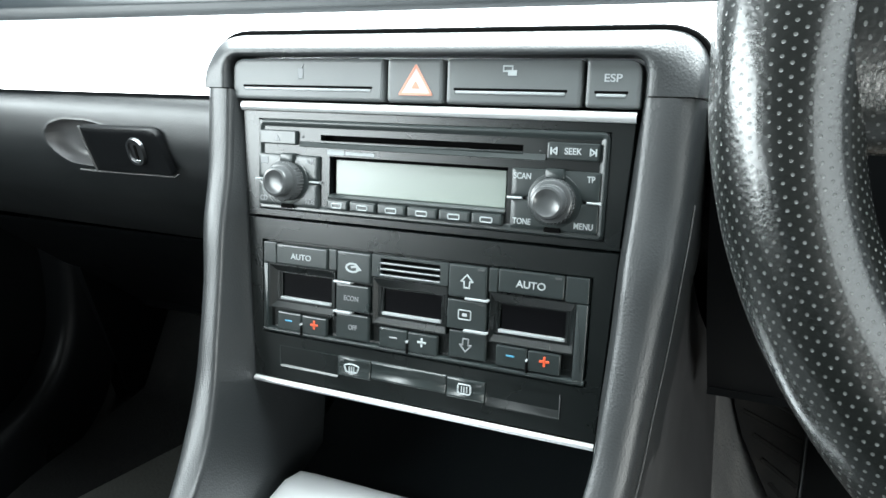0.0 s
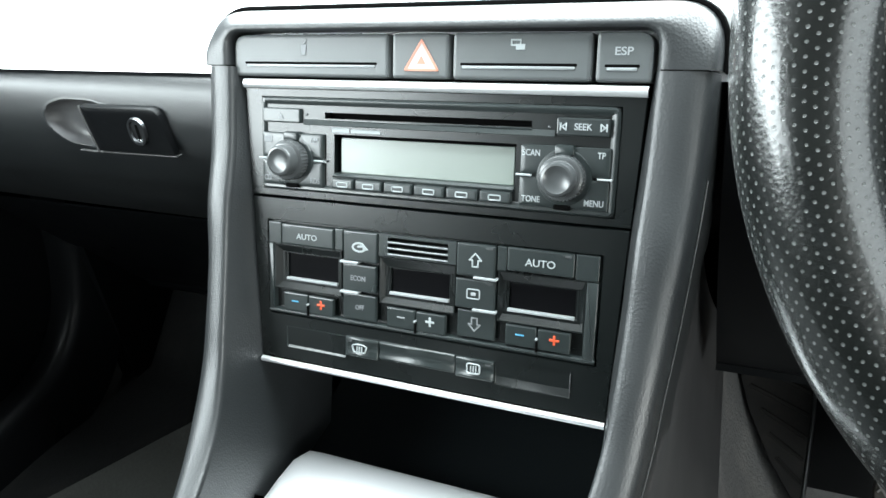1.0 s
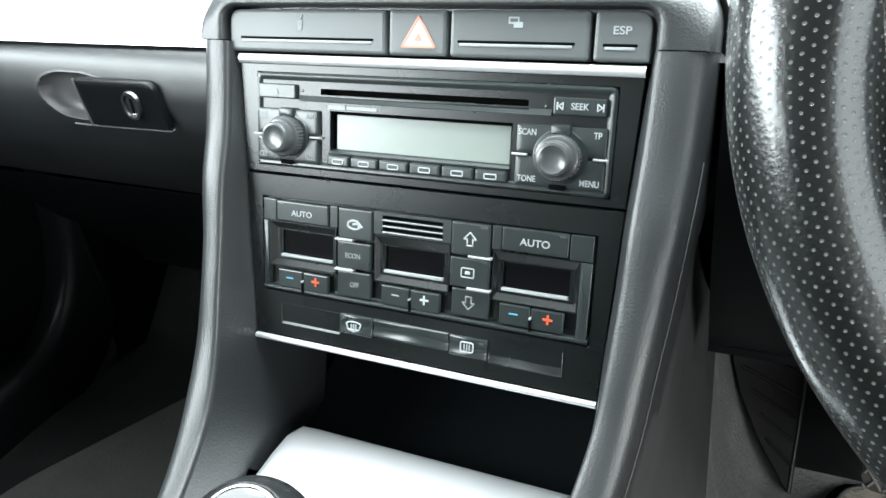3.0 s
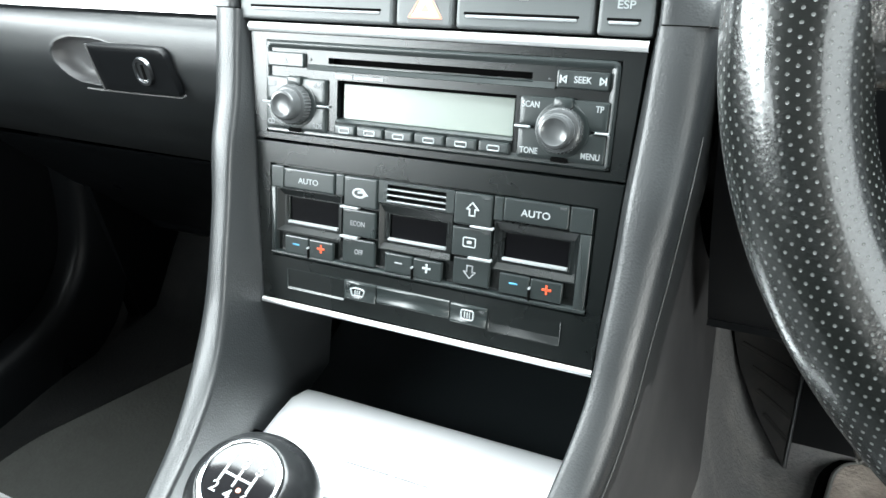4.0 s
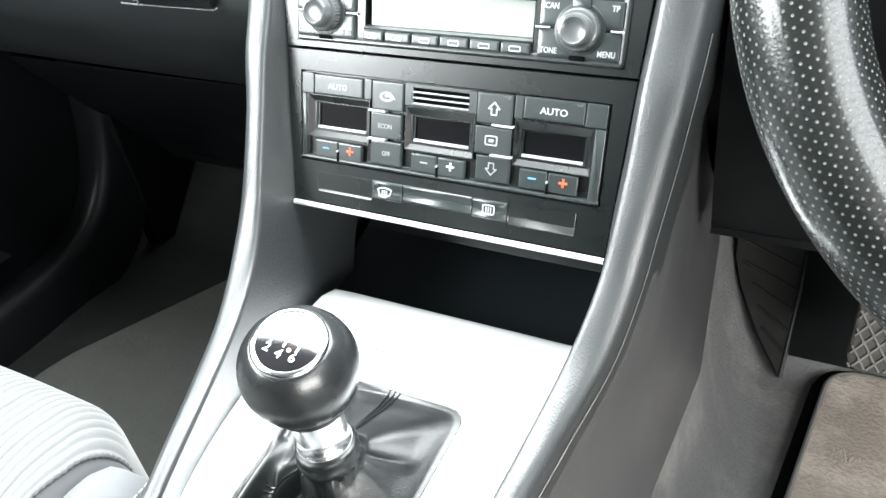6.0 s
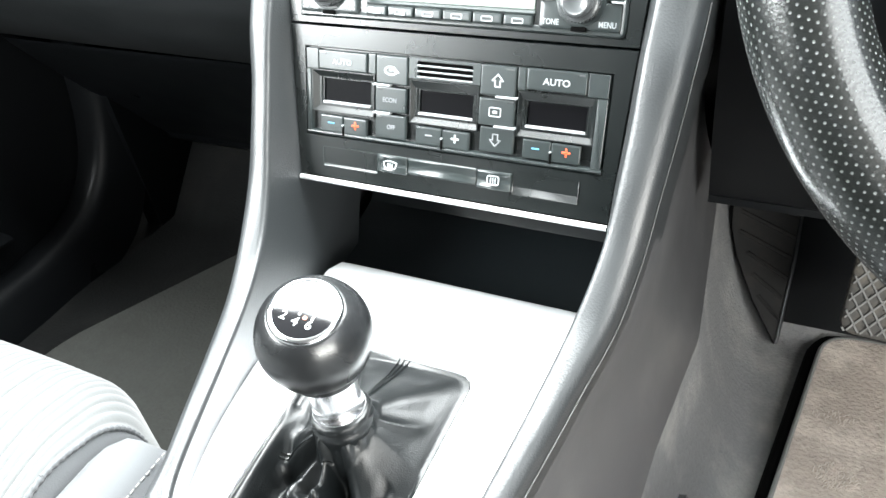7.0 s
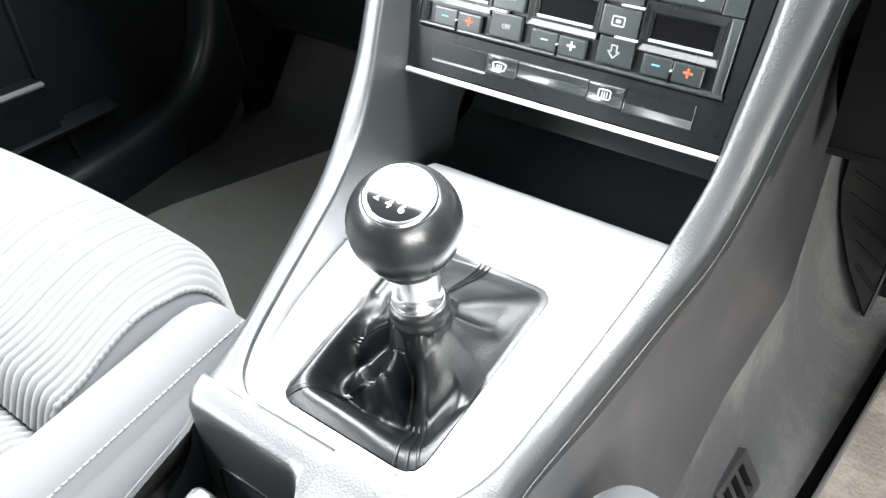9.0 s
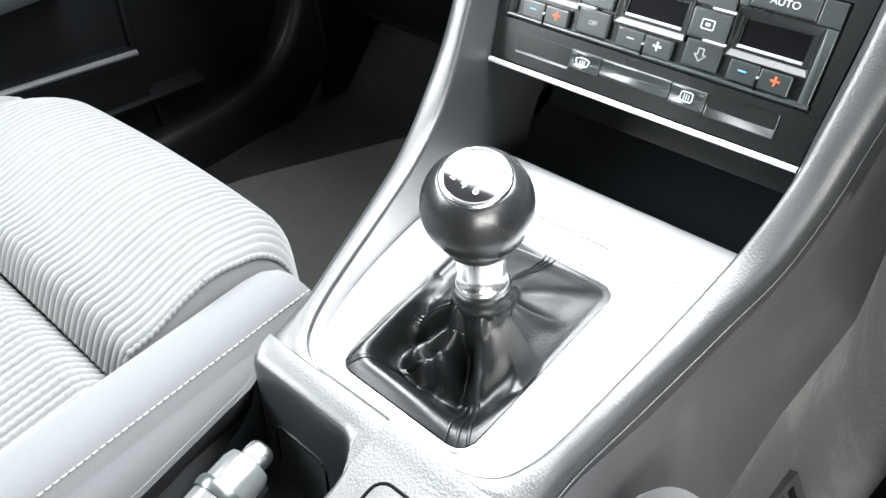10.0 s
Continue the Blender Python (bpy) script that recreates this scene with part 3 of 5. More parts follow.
# ---- fascia of the stack ----
fascia = thing("stack_fascia", "matt black centre fascia with pale strips", "dashboard trim", STACK)


def half_width(v):
    return 0.1225 + (v - 0.019) * (0.1225 - 0.1135) / 0.177


def fascia_piece(name, v0, v1, hole, depth=0.03):
    bm = bmesh.new()
    h0, h1 = half_width(v0), half_width(v1)
    o = [(-h0, v0), (h0, v0), (h1, v1), (-h1, v1)]
    a0, b0, a1, b1 = hole
    i_ = [(a0, b0), (a1, b0), (a1, b1), (a0, b1)]
    loft(bm, [[(x, y, -depth) for x, y in o], [(x, y, -0.0006) for x, y in o], [(x, y, 0.0) for x, y in inset(o, 0.0006)], [(x, y, 0.0) for x, y in inset(i_, -0.0008)], [(x, y, -0.0008) for x, y in i_], [(x, y, -0.01) for x, y in i_]])
    return part(name, bm, M_FASCIA, fascia)


fascia_piece("radio_surround", -0.0508, 0.0150, (-0.1095, -0.0460, 0.1100, 0.0098))
fascia_piece("climate_surround", -0.1575, -0.0520, (-0.1072, -0.1272, 0.1060, -0.0664))
for name, v, th in (("upper_strip", 0.0178, 0.0029), ("lower_strip", -0.1600, 0.0019)):
    bm = bmesh.new()
    h = half_width(v)
    rings = []
    for x in (-h, h):
        rings.append([(x, v + th * math.sin(a) * 1.0, 0.0005 + 0.0022 * math.cos(a)) for a in [radians(q) for q in range(-110, 111, 22)]])
    loft(bm, rings, closed=False)
    part(name, bm, M_SILVER, fascia, "satin silver trim strip")

# ---- radio ----
radio = thing("car_radio", "matt black single-slot car radio with a pale display", "car radio", STACK)
bm = bmesh.new()
holed(bm, -0.1090, -0.0455, 0.1095, 0.0094, [(-0.064, -0.0019, 0.064, 0.0017), (-0.0575, -0.0352, 0.0560, -0.0108)], -0.01, 0.0008, 0.006)
part("faceplate", bm, M_FASCIA, radio)
bm = bmesh.new()
rim = rr(0.2185, 0.0549, 0.003, 0.00025, -0.01805, 5)
loft(bm, [[(x, y, 0.0002) for x, y in inset(rim, -0.0006)], [(x, y, 0.0019) for x, y in inset(rim, 0.0006)], [(x, y, 0.0019) for x, y in inset(rim, 0.0022)], [(x, y, 0.0007) for x, y in inset(rim, 0.0040)]])
part("face_rim", bm, M_BUTTON, radio)
bm = bmesh.new()
cuboid(bm, -0.066, -0.003, -0.014, 0.066, 0.003, -0.005)
part("disc_slot", bm, M_HOLE, radio, "dark disc slot")
bm = bmesh.new()
stroke(bm, [(-0.064, -0.0027), (0.064, -0.0027)], 0.0010, 0.0004, 0.0014)
part("slot_lip", bm, M_BUTTON, radio)
bm = bmesh.new()
loft(bm, [[(x, -0.0026, 0.0006), (x, -0.0028, 0.0010), (x, -0.0058, 0.0022), (x, -0.0061, 0.0019), (x, -0.0062, 0.0006)] for x in (-0.0785, 0.0768)], closed=False)
part("slot_ledge", bm, M_BUTTON, radio, "sloping ledge below the disc slot", angle=20)
bm = bmesh.new()
loft(bm, [[(x, -0.0333, -0.0040), (x, -0.0340, 0.0006), (x, -0.0352, 0.0024), (x, -0.0364, 0.0020), (x, -0.0366, 0.0004)] for x in (-0.0578, 0.0556)], closed=False)
part("display_sill", bm, M_BUTTON, radio, "sloping sill above the preset keys", angle=20)
for px, py in ((-0.0765, 0.0), (0.0735, -0.0012)):
    bm = bmesh.new()
    lathe(bm, [(0.0008, 0.0004), (0.0008, 0.0011), (0.0004, 0.0013)], 12, Matrix.Translation((px, py, 0)))
    part("indicator", bm, M_CAP, radio, "tiny grey indicator")
bm = bmesh.new()
slab(bm, box_pts(-0.0570, -0.0348, 0.0556, -0.0112, 0.0008), -0.010, -0.0042, 0.0003)
part("display_frame", bm, M_HOLE, radio, "black display surround")
bm = bmesh.new()
slab(bm, box_pts(-0.0545, -0.0335, 0.0545, -0.0128, 0.0006), -0.006, -0.0022, 0.0003)
part("display", bm, M_LCD, radio, "blank pale grey-green display")


def key(parent, name, x0, y0, x1, y1, w=0.0032, mat=None, r=0.0010, label="", bev=0.0006, crown=0.0):
    bm = bmesh.new()
    slab(bm, box_pts(x0, y0, x1, y1, r), -0.001, w, bev, crown)
    return part(name, bm, mat or M_BUTTON, parent, label)


ej = key(radio, "eject_key", -0.1070, -0.0052, -0.0802, 0.0034)
bm = bmesh.new()
slab(bm, poly([(-0.0958, -0.0030), (-0.0918, -0.0030), (-0.0938, 0.0006)], 0.0004, 2), 0.0025, 0.0036, 0.0001)
part("eject_mark", bm, M_PRINT_DIM, ej, "worn grey eject mark")
sk = key(radio, "seek_key", 0.0782, -0.0050, 0.1055, 0.0040, 0.0040)
lettering("SEEK", 0.0047, M_PRINT, sk, 0.0921, -0.0005, 0.0046, stretch=0.92)
for sx, d in ((0.0822, -1), (0.1022, 1)):
    bm = bmesh.new()
    tri_ = [(sx - 0.0011 * d, -0.0022), (sx + 0.0012 * d, -0.0005), (sx - 0.0011 * d, 0.0012)]
    stroke(bm, tri_, 0.0007, 0.004, 0.00465, True)
    stroke(bm, [(sx + 0.0019 * d, -0.0022), (sx + 0.0019 * d, 0.0012)], 0.0008, 0.004, 0.00465)
    part("skip_arrow", bm, M_PRINT, sk)
# model mark: plain pale bars
bm = bmesh.new()
stroke(bm, [(-0.0580, -0.0083), (-0.0480, -0.0083)], 0.0030, 0.0006, 0.0011)
stroke(bm, [(-0.0455, -0.0086), (-0.0270, -0.0086)], 0.0020, 0.0006, 0.0011)
part("model_mark", bm, M_PRINT, radio, "pale bars in place of a model name")
pres = (-0.0580, -0.0420, -0.0230, -0.0035, 0.0165, 0.0365, 0.0555)
for a, b in zip(pres, pres[1:]):
    k_ = key(radio, "preset_key", a + 0.0006, -0.0428, b - 0.0006, -0.0366, 0.0042, bev=0.0009)
    bm = bmesh.new()
    cx = (a + b) / 2
    stroke(bm, rr(0.0068, 0.0026, 0.0006, cx, -0.0400, 2), 0.0007, 0.0040, 0.00475, True)
    part("key_mark", bm, M_PRINT, k_, "small pale outlined bar")


def radio_knob(cx, cy, pad, words):
    x0, y0, x1, y1 = pad
    gap = 0.0008
    quads = ((x0, y0, cx - gap, cy - gap), (cx + gap, y0, x1, cy - gap), (cx + gap, cy + gap, x1, y1), (x0, cy + gap, cx - gap, y1))
    for qd in quads:
        key(radio, "corner_key", *qd, w=0.0030, r=0.0012, crown=0.0002)
    for xa, xb in ((x0 - 0.002, x0 + 0.006), (x1 - 0.006, x1 + 0.001)):
        bm = bmesh.new()
        stroke(bm, [(xa, cy), (xb, cy)], 0.0011, 0.0015, 0.0038)
        part("divider", bm, M_PRINT, radio, "pale divider mark")
    bm = bmesh.new()
    lathe(bm, [(0.0150, -0.001), (0.0150, 0.0026), (0.0144, 0.0034), (0.0130, 0.0036)], 48)
    base = part("knob_base", bm, M_BUTTON, radio, "", pose(cx, cy, 0))
    bm = bmesh.new()
    slab(bm, rr(0.0105, 0.0056, 0.0014, 0, 0.0140), 0.0, 0.0052, 0.0010)
    part("knob_tab", bm, M_BUTTON, base, "grey tab above the knob")
    bm = bmesh.new()
    slab(bm, rr(0.0090, 0.0026, 0.0008, 0, -0.0158), 0.0, 0.0045, 0.0005)
    part("knob_foot", bm, M_HOLE, base, "black tab below the knob")
    bm = bmesh.new()
    n = 72
    rings = []
    for r, h in ((0.0119, 0.003), (0.0119, 0.0085), (0.0114, 0.0100), (0.0106, 0.0105)):
        rings.append([((r + (0.00035 if i % 2 else -0.00035) * (h < 0.0095)) * math.cos(2 * math.pi * i / n), (r + (0.00035 if i % 2 else -0.00035) * (h < 0.0095)) * math.sin(2 * math.pi * i / n), h) for i in range(n)])
    for r, h in ((0.0094, 0.0107), (0.0090, 0.0160), (0.0083, 0.0172), (0.0071, 0.0175), (0.0058, 0.0167), (0.0030, 0.0162)):
        rings.append([(r * math.cos(2 * math.pi * i / n), r * math.sin(2 * math.pi * i / n), h) for i in range(n)])
    loft(bm, rings, cap0=True, cap1=True)
    kn = part("knob", bm, M_CAP, radio, "ribbed grey rotary knob with a dished cap", pose(cx, cy, 0))
    for text, dx, dy, mt in words:
        lettering(text, 0.0046, mt, radio, cx + dx, cy + dy * 0.94, 0.0033, stretch=0.82)
    return kn


radio_knob(-0.0860, -0.0272, (-0.1082, -0.0432, -0.0640, -0.0112), (("AM", 0.0160, 0.0128, M_PRINT_DIM), ("CD", -0.0182, -0.0128, M_PRINT_DIM), ("RDS", 0.0162, -0.0130, M_PRINT_DIM)))
bm = bmesh.new()
slab(bm, rr(0.006, 0.0042, 0.0008, -0.1035, -0.0152), 0.002, 0.0034, 0.0002)
part("band_mark", bm, M_PRINT_DIM, radio, "unreadable grey key mark")
radio_knob(0.0832, -0.0266, (0.0592, -0.0428, 0.1070, -0.0106), (("SCAN", -0.0180, 0.0126, M_PRINT), ("TP", 0.0190, 0.0128, M_PRINT), ("TONE", -0.0172, -0.0134, M_PRINT), ("MENU", 0.0165, -0.0134, M_PRINT)))

# ---- climate unit ----
clim = thing("climate_control", "dark grey two-zone climate panel with three dark displays", "climate panel", STACK)
WIN = ((-0.0945, -0.1032, -0.0572, -0.0872), (-0.0202, -0.1032, 0.0180, -0.0882), (0.0545, -0.1028, 0.0924, -0.0876))
BAY = ((-0.1024, -0.1102, -0.0528, -0.0812), (-0.0262, -0.1102, 0.0230, -0.0814), (0.0490, -0.1100, 0.0984, -0.0810))
bm = bmesh.new()
holed(bm, -0.1058, -0.1242, 0.1052, -0.0668, WIN, -0.012, -0.0032, 0.006)
part("base_plate", bm, M_FASCIA, clim)


def rect(x0, y0, x1, y1, w):
    return [(x0, y0, w), (x1, y0, w), (x1, y1, w), (x0, y1, w)]


for (x0, y0, x1, y1), (bx0, by0, bx1, by1) in zip(WIN, BAY):
    bm = bmesh.new()
    loft(bm, [rect(bx0, by0, bx1, by1, -0.0030), rect(bx0, by0, bx1, by1, 0.0004), rect(bx0 + 0.0007, by0 + 0.0007, bx1 - 0.0007, by1 - 0.0007, 0.0004),
              rect(x0 - 0.0032, y0 - 0.0030, x1 + 0.0032, y1 + 0.0012, -0.0020), rect(x0 - 0.0016, y0 - 0.0014, x1 + 0.0016, y1 + 0.0010, -0.0020), rect(x0, y0, x1, y1, -0.0046)])
    fr = part("display_frame", bm, M_FASCIA, clim, angle=20)
    bm = bmesh.new()
    cuboid(bm, x0 + 0.0002, y0 + 0.0002, -0.0115, x1 - 0.0002, y1 - 0.0002, -0.0044)
    part("display", bm, M_DISPLAY, clim, "blank dark display")
    bm = bmesh.new()
    slab(bm, [(x0 - 0.0002, y0 - 0.0012), (x1 + 0.0002, y0 - 0.0012), (x1 + 0.0002, y0 + 0.0004), (x0 - 0.0002, y0 + 0.0004)], -0.004, -0.0012, 0.0003)
    part("window_lip", bm, M_LINE, fr, "bright lower edge of the display window")
# flush pieces of the upper band and the two side cheeks
for x0, y0, x1, y1 in ((-0.1064, -0.0812, -0.0964, -0.0674), (-0.0572, -0.0808, -0.0514, -0.0674), (0.0482, -0.0808, 0.0536, -0.0670), (0.0922, -0.0808, 0.1048, -0.0668)):
    bm = bmesh.new()
    slab(bm, box_pts(x0, y0, x1, y1, 0.0004), -0.004, 0.0009, 0.0005)
    part("band_piece", bm, M_BUTTON, clim)
for x0, x1 in ((-0.1064, -0.1026), (0.0986, 0.1050)):
    bm = bmesh.new()
    slab(bm, box_pts(x0, -0.1240, x1, -0.0812, 0.0004), -0.004, 0.0010, 0.0006)
    part("side_cheek", bm, M_BUTTON, clim)
bm = bmesh.new()
rows = []
for x in (-0.1064, 0.1056):
    rows.append([(x, -0.1236, -0.006), (x, -0.1236, 0.0002), (x, -0.1242, 0.0011), (x, -0.1252, 0.0012), (x, -0.1266, 0.0001), (x, -0.1270, -0.001)])
loft(bm, rows, closed=False)
part("lower_lip", bm, M_BUTTON, clim)


def ckey(name, x0, y0, x1, y1, w=0.0019, label=""):
    return key(clim, name, x0, y0, x1, y1, w, r=0.0007, label=label, bev=0.0007)


al = ckey("auto_key", -0.0958, -0.0808, -0.0578, -0.0679, 0.0018)
ar = ckey("auto_key", 0.0542, -0.0798, 0.0916, -0.0668)
lettering("AUTO", 0.0050, M_PRINT, al, -0.0768, -0.0750, 0.0022, stretch=1.08)
lettering("AUTO", 0.0056, M_PRINT, ar, 0.0731, -0.0742, 0.0022, stretch=1.08)
rc = ckey("recirculation_key", -0.0506, -0.0862, -0.0272, -0.0675)
ec = ckey("economy_key", -0.0514, -0.1048, -0.0280, -0.0880, 0.0014)
of = ckey("off_key", -0.0514, -0.1230, -0.0280, -0.1066, 0.0008)
lettering("ECON", 0.0044, M_PRINT_DIM, ec, -0.0404, -0.0967, 0.0017, stretch=0.86)
lettering("OFF", 0.0044, M_PRINT_DIM, of, -0.0394, -0.1150, 0.0011, stretch=0.80)
bm = bmesh.new()
arc = [(-0.0396 + 0.0044 * math.cos(radians(a)), -0.0772 + 0.0026 * math.sin(radians(a))) for a in range(60, 331, 30)]
stroke(bm, arc, 0.0012, 0.0012, 0.0023)
stroke(bm, [(-0.0402, -0.0768), (-0.0366, -0.0762)], 0.0013, 0.0012, 0.0023)
slab(bm, [(-0.0372, -0.0742), (-0.0368, -0.0790), (-0.0332, -0.0782)], 0.0012, 0.0023, 0.0001)
part("symbol", bm, M_PRINT, rc, "white recirculation symbol")
up_k = ckey("fan_up_key", 0.0240, -0.0860, 0.0474, -0.0672)
mid_k = ckey("screen_key", 0.0236, -0.1050, 0.0478, -0.0876, 0.0014)
dn_k = ckey("fan_down_key", 0.0252, -0.1222, 0.0482, -0.1060, 0.0008)
for cx, cy, sg, par_, w in ((0.0355, -0.0766, 1, up_k, 0.0024), (0.0358, -0.1140, -1, dn_k, 0.0012)):
    bm = bmesh.new()
    arrow = [(-0.0017, -0.0036), (0.0017, -0.0036), (0.0017, 0.0001), (0.0036, 0.0001), (0.0, 0.0040), (-0.0036, 0.0001), (-0.0017, 0.0001)]
    stroke(bm, [(cx + x, cy + sg * y) for x, y in arrow], 0.0008, w - 0.0008, w, True)
    part("arrow", bm, M_PRINT if sg > 0 else M_PRINT_DIM, par_, "white outlined arrow")
bm = bmesh.new()
stroke(bm, rr(0.0076, 0.0054, 0.0008, 0.0347, -0.0962, 2), 0.0007, 0.001, 0.0018, True)
slab(bm, rr(0.0030, 0.0018, 0.0005, 0.0347, -0.0962), 0.001, 0.0018, 0.0001)
part("symbol", bm, M_PRINT, mid_k, "white screen symbol")
for x0, x1, y in ((-0.0528, -0.0402, -0.0870), (-0.0528, -0.0400, -0.1058), (0.0346, 0.0490, -0.0864), (0.0346, 0.0492, -0.1052)):
    bm = bmesh.new()
    slab(bm, rr(x1 - x0, 0.0015, 0.0007, (x0 + x1) / 2, y), -0.002, 0.0030, 0.0006)
    part("key_lip", bm, M_LINE, clim, "bright lip between keys")
gr = bmesh.new()
holed(gr, -0.0266, -0.0808, 0.0234, -0.0672, [(-0.0207, -0.0716 - 0.0036 * k, 0.0182, -0.0692 - 0.0036 * k) for k in range(3)], -0.004, 0.0010, 0.005)
gr = part("sensor_grille", gr, M_BUTTON, clim, "small slotted sensor grille")
for k in range(3):
    bm = bmesh.new()
    stroke(bm, [(-0.0204, -0.0720 - 0.0036 * k), (0.0180, -0.0720 - 0.0036 * k)], 0.0008, 0.0004, 0.0016)
    part("slat_lip", bm, M_LINE, gr)
bm = bmesh.new()
cuboid(bm, -0.0220, -0.0800, -0.0031, 0.0200, -0.0685, -0.0022)
part("grille_back", bm, M_HOLE, gr)
for x0, xm, x1, y0, y1, mx, px, tint_a, tint_b in ((-0.0952, -0.0768, -0.0582, -0.1240, -0.1120, -0.0866, -0.0672, M_BLUE, M_RED), (-0.0206, -0.0014, 0.0180, -0.1236, -0.1114, -0.0110, 0.0081, M_PRINT_DIM, M_PRINT), (0.0546, 0.0730, 0.0918, -0.1226, -0.1106, 0.0632, 0.0830, M_BLUE, M_RED)):
    a_ = ckey("minus_key", x0, y0, xm - 0.0003, y1, 0.0012)
    b_ = ckey("plus_key", xm + 0.0003, y0 - 0.0002, x1, y1 - 0.0003, 0.0012)
    cy = (y0 + y1) / 2 + 0.0006
    bm = bmesh.new()
    stroke(bm, [(mx - 0.0022, cy), (mx + 0.0022, cy)], 0.0010, 0.0006, 0.0016)
    part("minus_sign", bm, tint_a, a_)
    bm = bmesh.new()
    for p, q in (((px - 0.0024, cy), (px + 0.0024, cy)), ((px, cy - 0.0024), (px, cy + 0.0024))):
        stroke(bm, [p, q], 0.0013, 0.0006, 0.0017)
    part("plus_sign", bm, tint_b, b_)
    bm = bmesh.new()
    stroke(bm, [(xm, y0 - 0.0012), (xm, y0 + 0.0052)], 0.0012, -0.001, 0.0024)
    pip = part("key_pip", bm, M_HOLE, clim, "black ridge between the keys")
    # pale dot painted as the glint on the ridge
    bm = bmesh.new()
    lathe(bm, [(0.0007, 0.0), (0.0007, 0.0026), (0.0003, 0.0029)], 10, Matrix.Translation((xm, y0 + 0.0058, 0)))
    part("pip_glint", bm, M_LINE, pip, "small pale tip drawn as a glint")
for px, py, w in ((-0.0936, -0.0698, 0.0022), (-0.0490, -0.0695, 0.0022), (-0.0496, -0.0898, 0.0017), (-0.0496, -0.1083, 0.0011), (0.0420, -0.0692, 0.0022), (0.0426, -0.0894, 0.0017), (0.0860, -0.0686, 0.0022)):
    bm = bmesh.new()
    slab(bm, rr(0.0042, 0.0013, 0.0004, px + 0.002, py), 0.0, w, 0.0001)
    part("indicator", bm, M_CAP, clim, "unlit grey indicator")

# lower key strip
strip = thing("defrost_key_strip", "black key strip with screen defrost buttons", "switch panel", STACK)


def dished_key(parent, name, x0, x1, y0, y1, w, dish, mat):
    """A key with a hollow face between two rounded lips."""
    bm = bmesh.new()
    rows = []
    n = 14
    for x, dw in ((x0, -0.004), (x0, w - 0.0006), (x0 + 0.0005, w), (x1 - 0.0005, w), (x1, w - 0.0006), (x1, -0.004)):
        row = [(x, y0, min(dw, -0.004))]
        for k in range(n + 1):
            q = k / n
            hollow = dish * math.sin(math.pi * min(1.0, max(0.0, (q - 0.10) / 0.80))) ** 0.8
            lip = -0.0008 * (max(0.0, 0.08 - q) + max(0.0, q - 0.92)) / 0.08
            row.append((x, y0 + (y1 - y0) * q, dw if dw < 0 else dw - hollow + lip))
        row.append((x, y1, min(dw, -0.004)))
        rows.append(row)
    loft(bm, rows, closed=False)
    return part(name, bm, mat, parent, angle=50)


for nm, x0, x1, y0, y1 in (("blank_cover", -0.0935, -0.0498, -0.1486, -0.1352), ("blank_cover", 0.0496, 0.0930, -0.1480, -0.1330)):
    bm = bmesh.new()
    o = box_pts(x0, y0, x1, y1, 0.0006)
    rows = [[(x, y, 0.0005) for x, y in inset(o, -0.0006)], [(x, y, 0.0005) for x, y in o]]
    deep = 0.0030 if x0 < 0 else 0.0010
    rows.append([(x, y, 0.0004 - deep * min(1.0, (y - y0) / 0.006)) for x, y in inset(o, 0.0004)])
    loft(bm, rows, cap1=True)
    part(nm, bm, M_BUTTON if x0 < 0 else M_FASCIA, strip)
bm = bmesh.new()
stroke(bm, [(0.0931, -0.1476), (0.0929, -0.1336)], 0.0005, 0.0, 0.0010)
part("cover_edge", bm, M_CAP, strip, "pale edge of the blank cover")
df = dished_key(strip, "front_defrost_key", -0.0490, -0.0262, -0.1466, -0.1345, 0.0022, 0.0010, M_BUTTON)
dished_key(strip, "blank_key", -0.0257, 0.0246, -0.1456, -0.1344, 0.0018, 0.0011, M_BUTTON)
rd = dished_key(strip, "rear_defrost_key", 0.0252, 0.0488, -0.1466, -0.1345, 0.0022, 0.0010, M_BUTTON)
bm = bmesh.new()
stroke(bm, poly([(-0.0352, -0.1434), (-0.0340, -0.1394), (-0.0370, -0.1384), (-0.0412, -0.1384), (-0.0442, -0.1394), (-0.0430, -0.1434)][::-1], 0.0006, 2), 0.0007, 0.001, 0.0024, True)
for q in range(3):
    stroke(bm, [(-0.0407 + 0.0016 * q, -0.1440), (-0.0407 + 0.0016 * q, -0.1400)], 0.0006, 0.001, 0.0024)
part("symbol", bm, M_PRINT, df, "white windscreen symbol")
bm = bmesh.new()
stroke(bm, rr(0.0078, 0.0058, 0.0012, 0.0366, -0.1404, 2), 0.0008, 0.001, 0.0024, True)
for q in range(3):
    stroke(bm, [(0.0350 + 0.0016 * q, -0.1422), (0.0350 + 0.0016 * q, -0.1388)], 0.0006, 0.001, 0.0024)
part("symbol", bm, M_PRINT, rd, "white rear window symbol")
for px, dw in ((-0.0480, df), (0.0436, rd)):
    bm = bmesh.new()
    slab(bm, rr(0.0034, 0.0012, 0.0004, px + 0.002, -0.1368), 0.0, 0.0021, 0.0001)
    part("indicator", bm, M_CAP, dw, "unlit grey indicator")

# ---- pocket under the fascia ----
pocket = thing("storage_pocket", "empty black storage pocket above the console plate", "storage pocket")
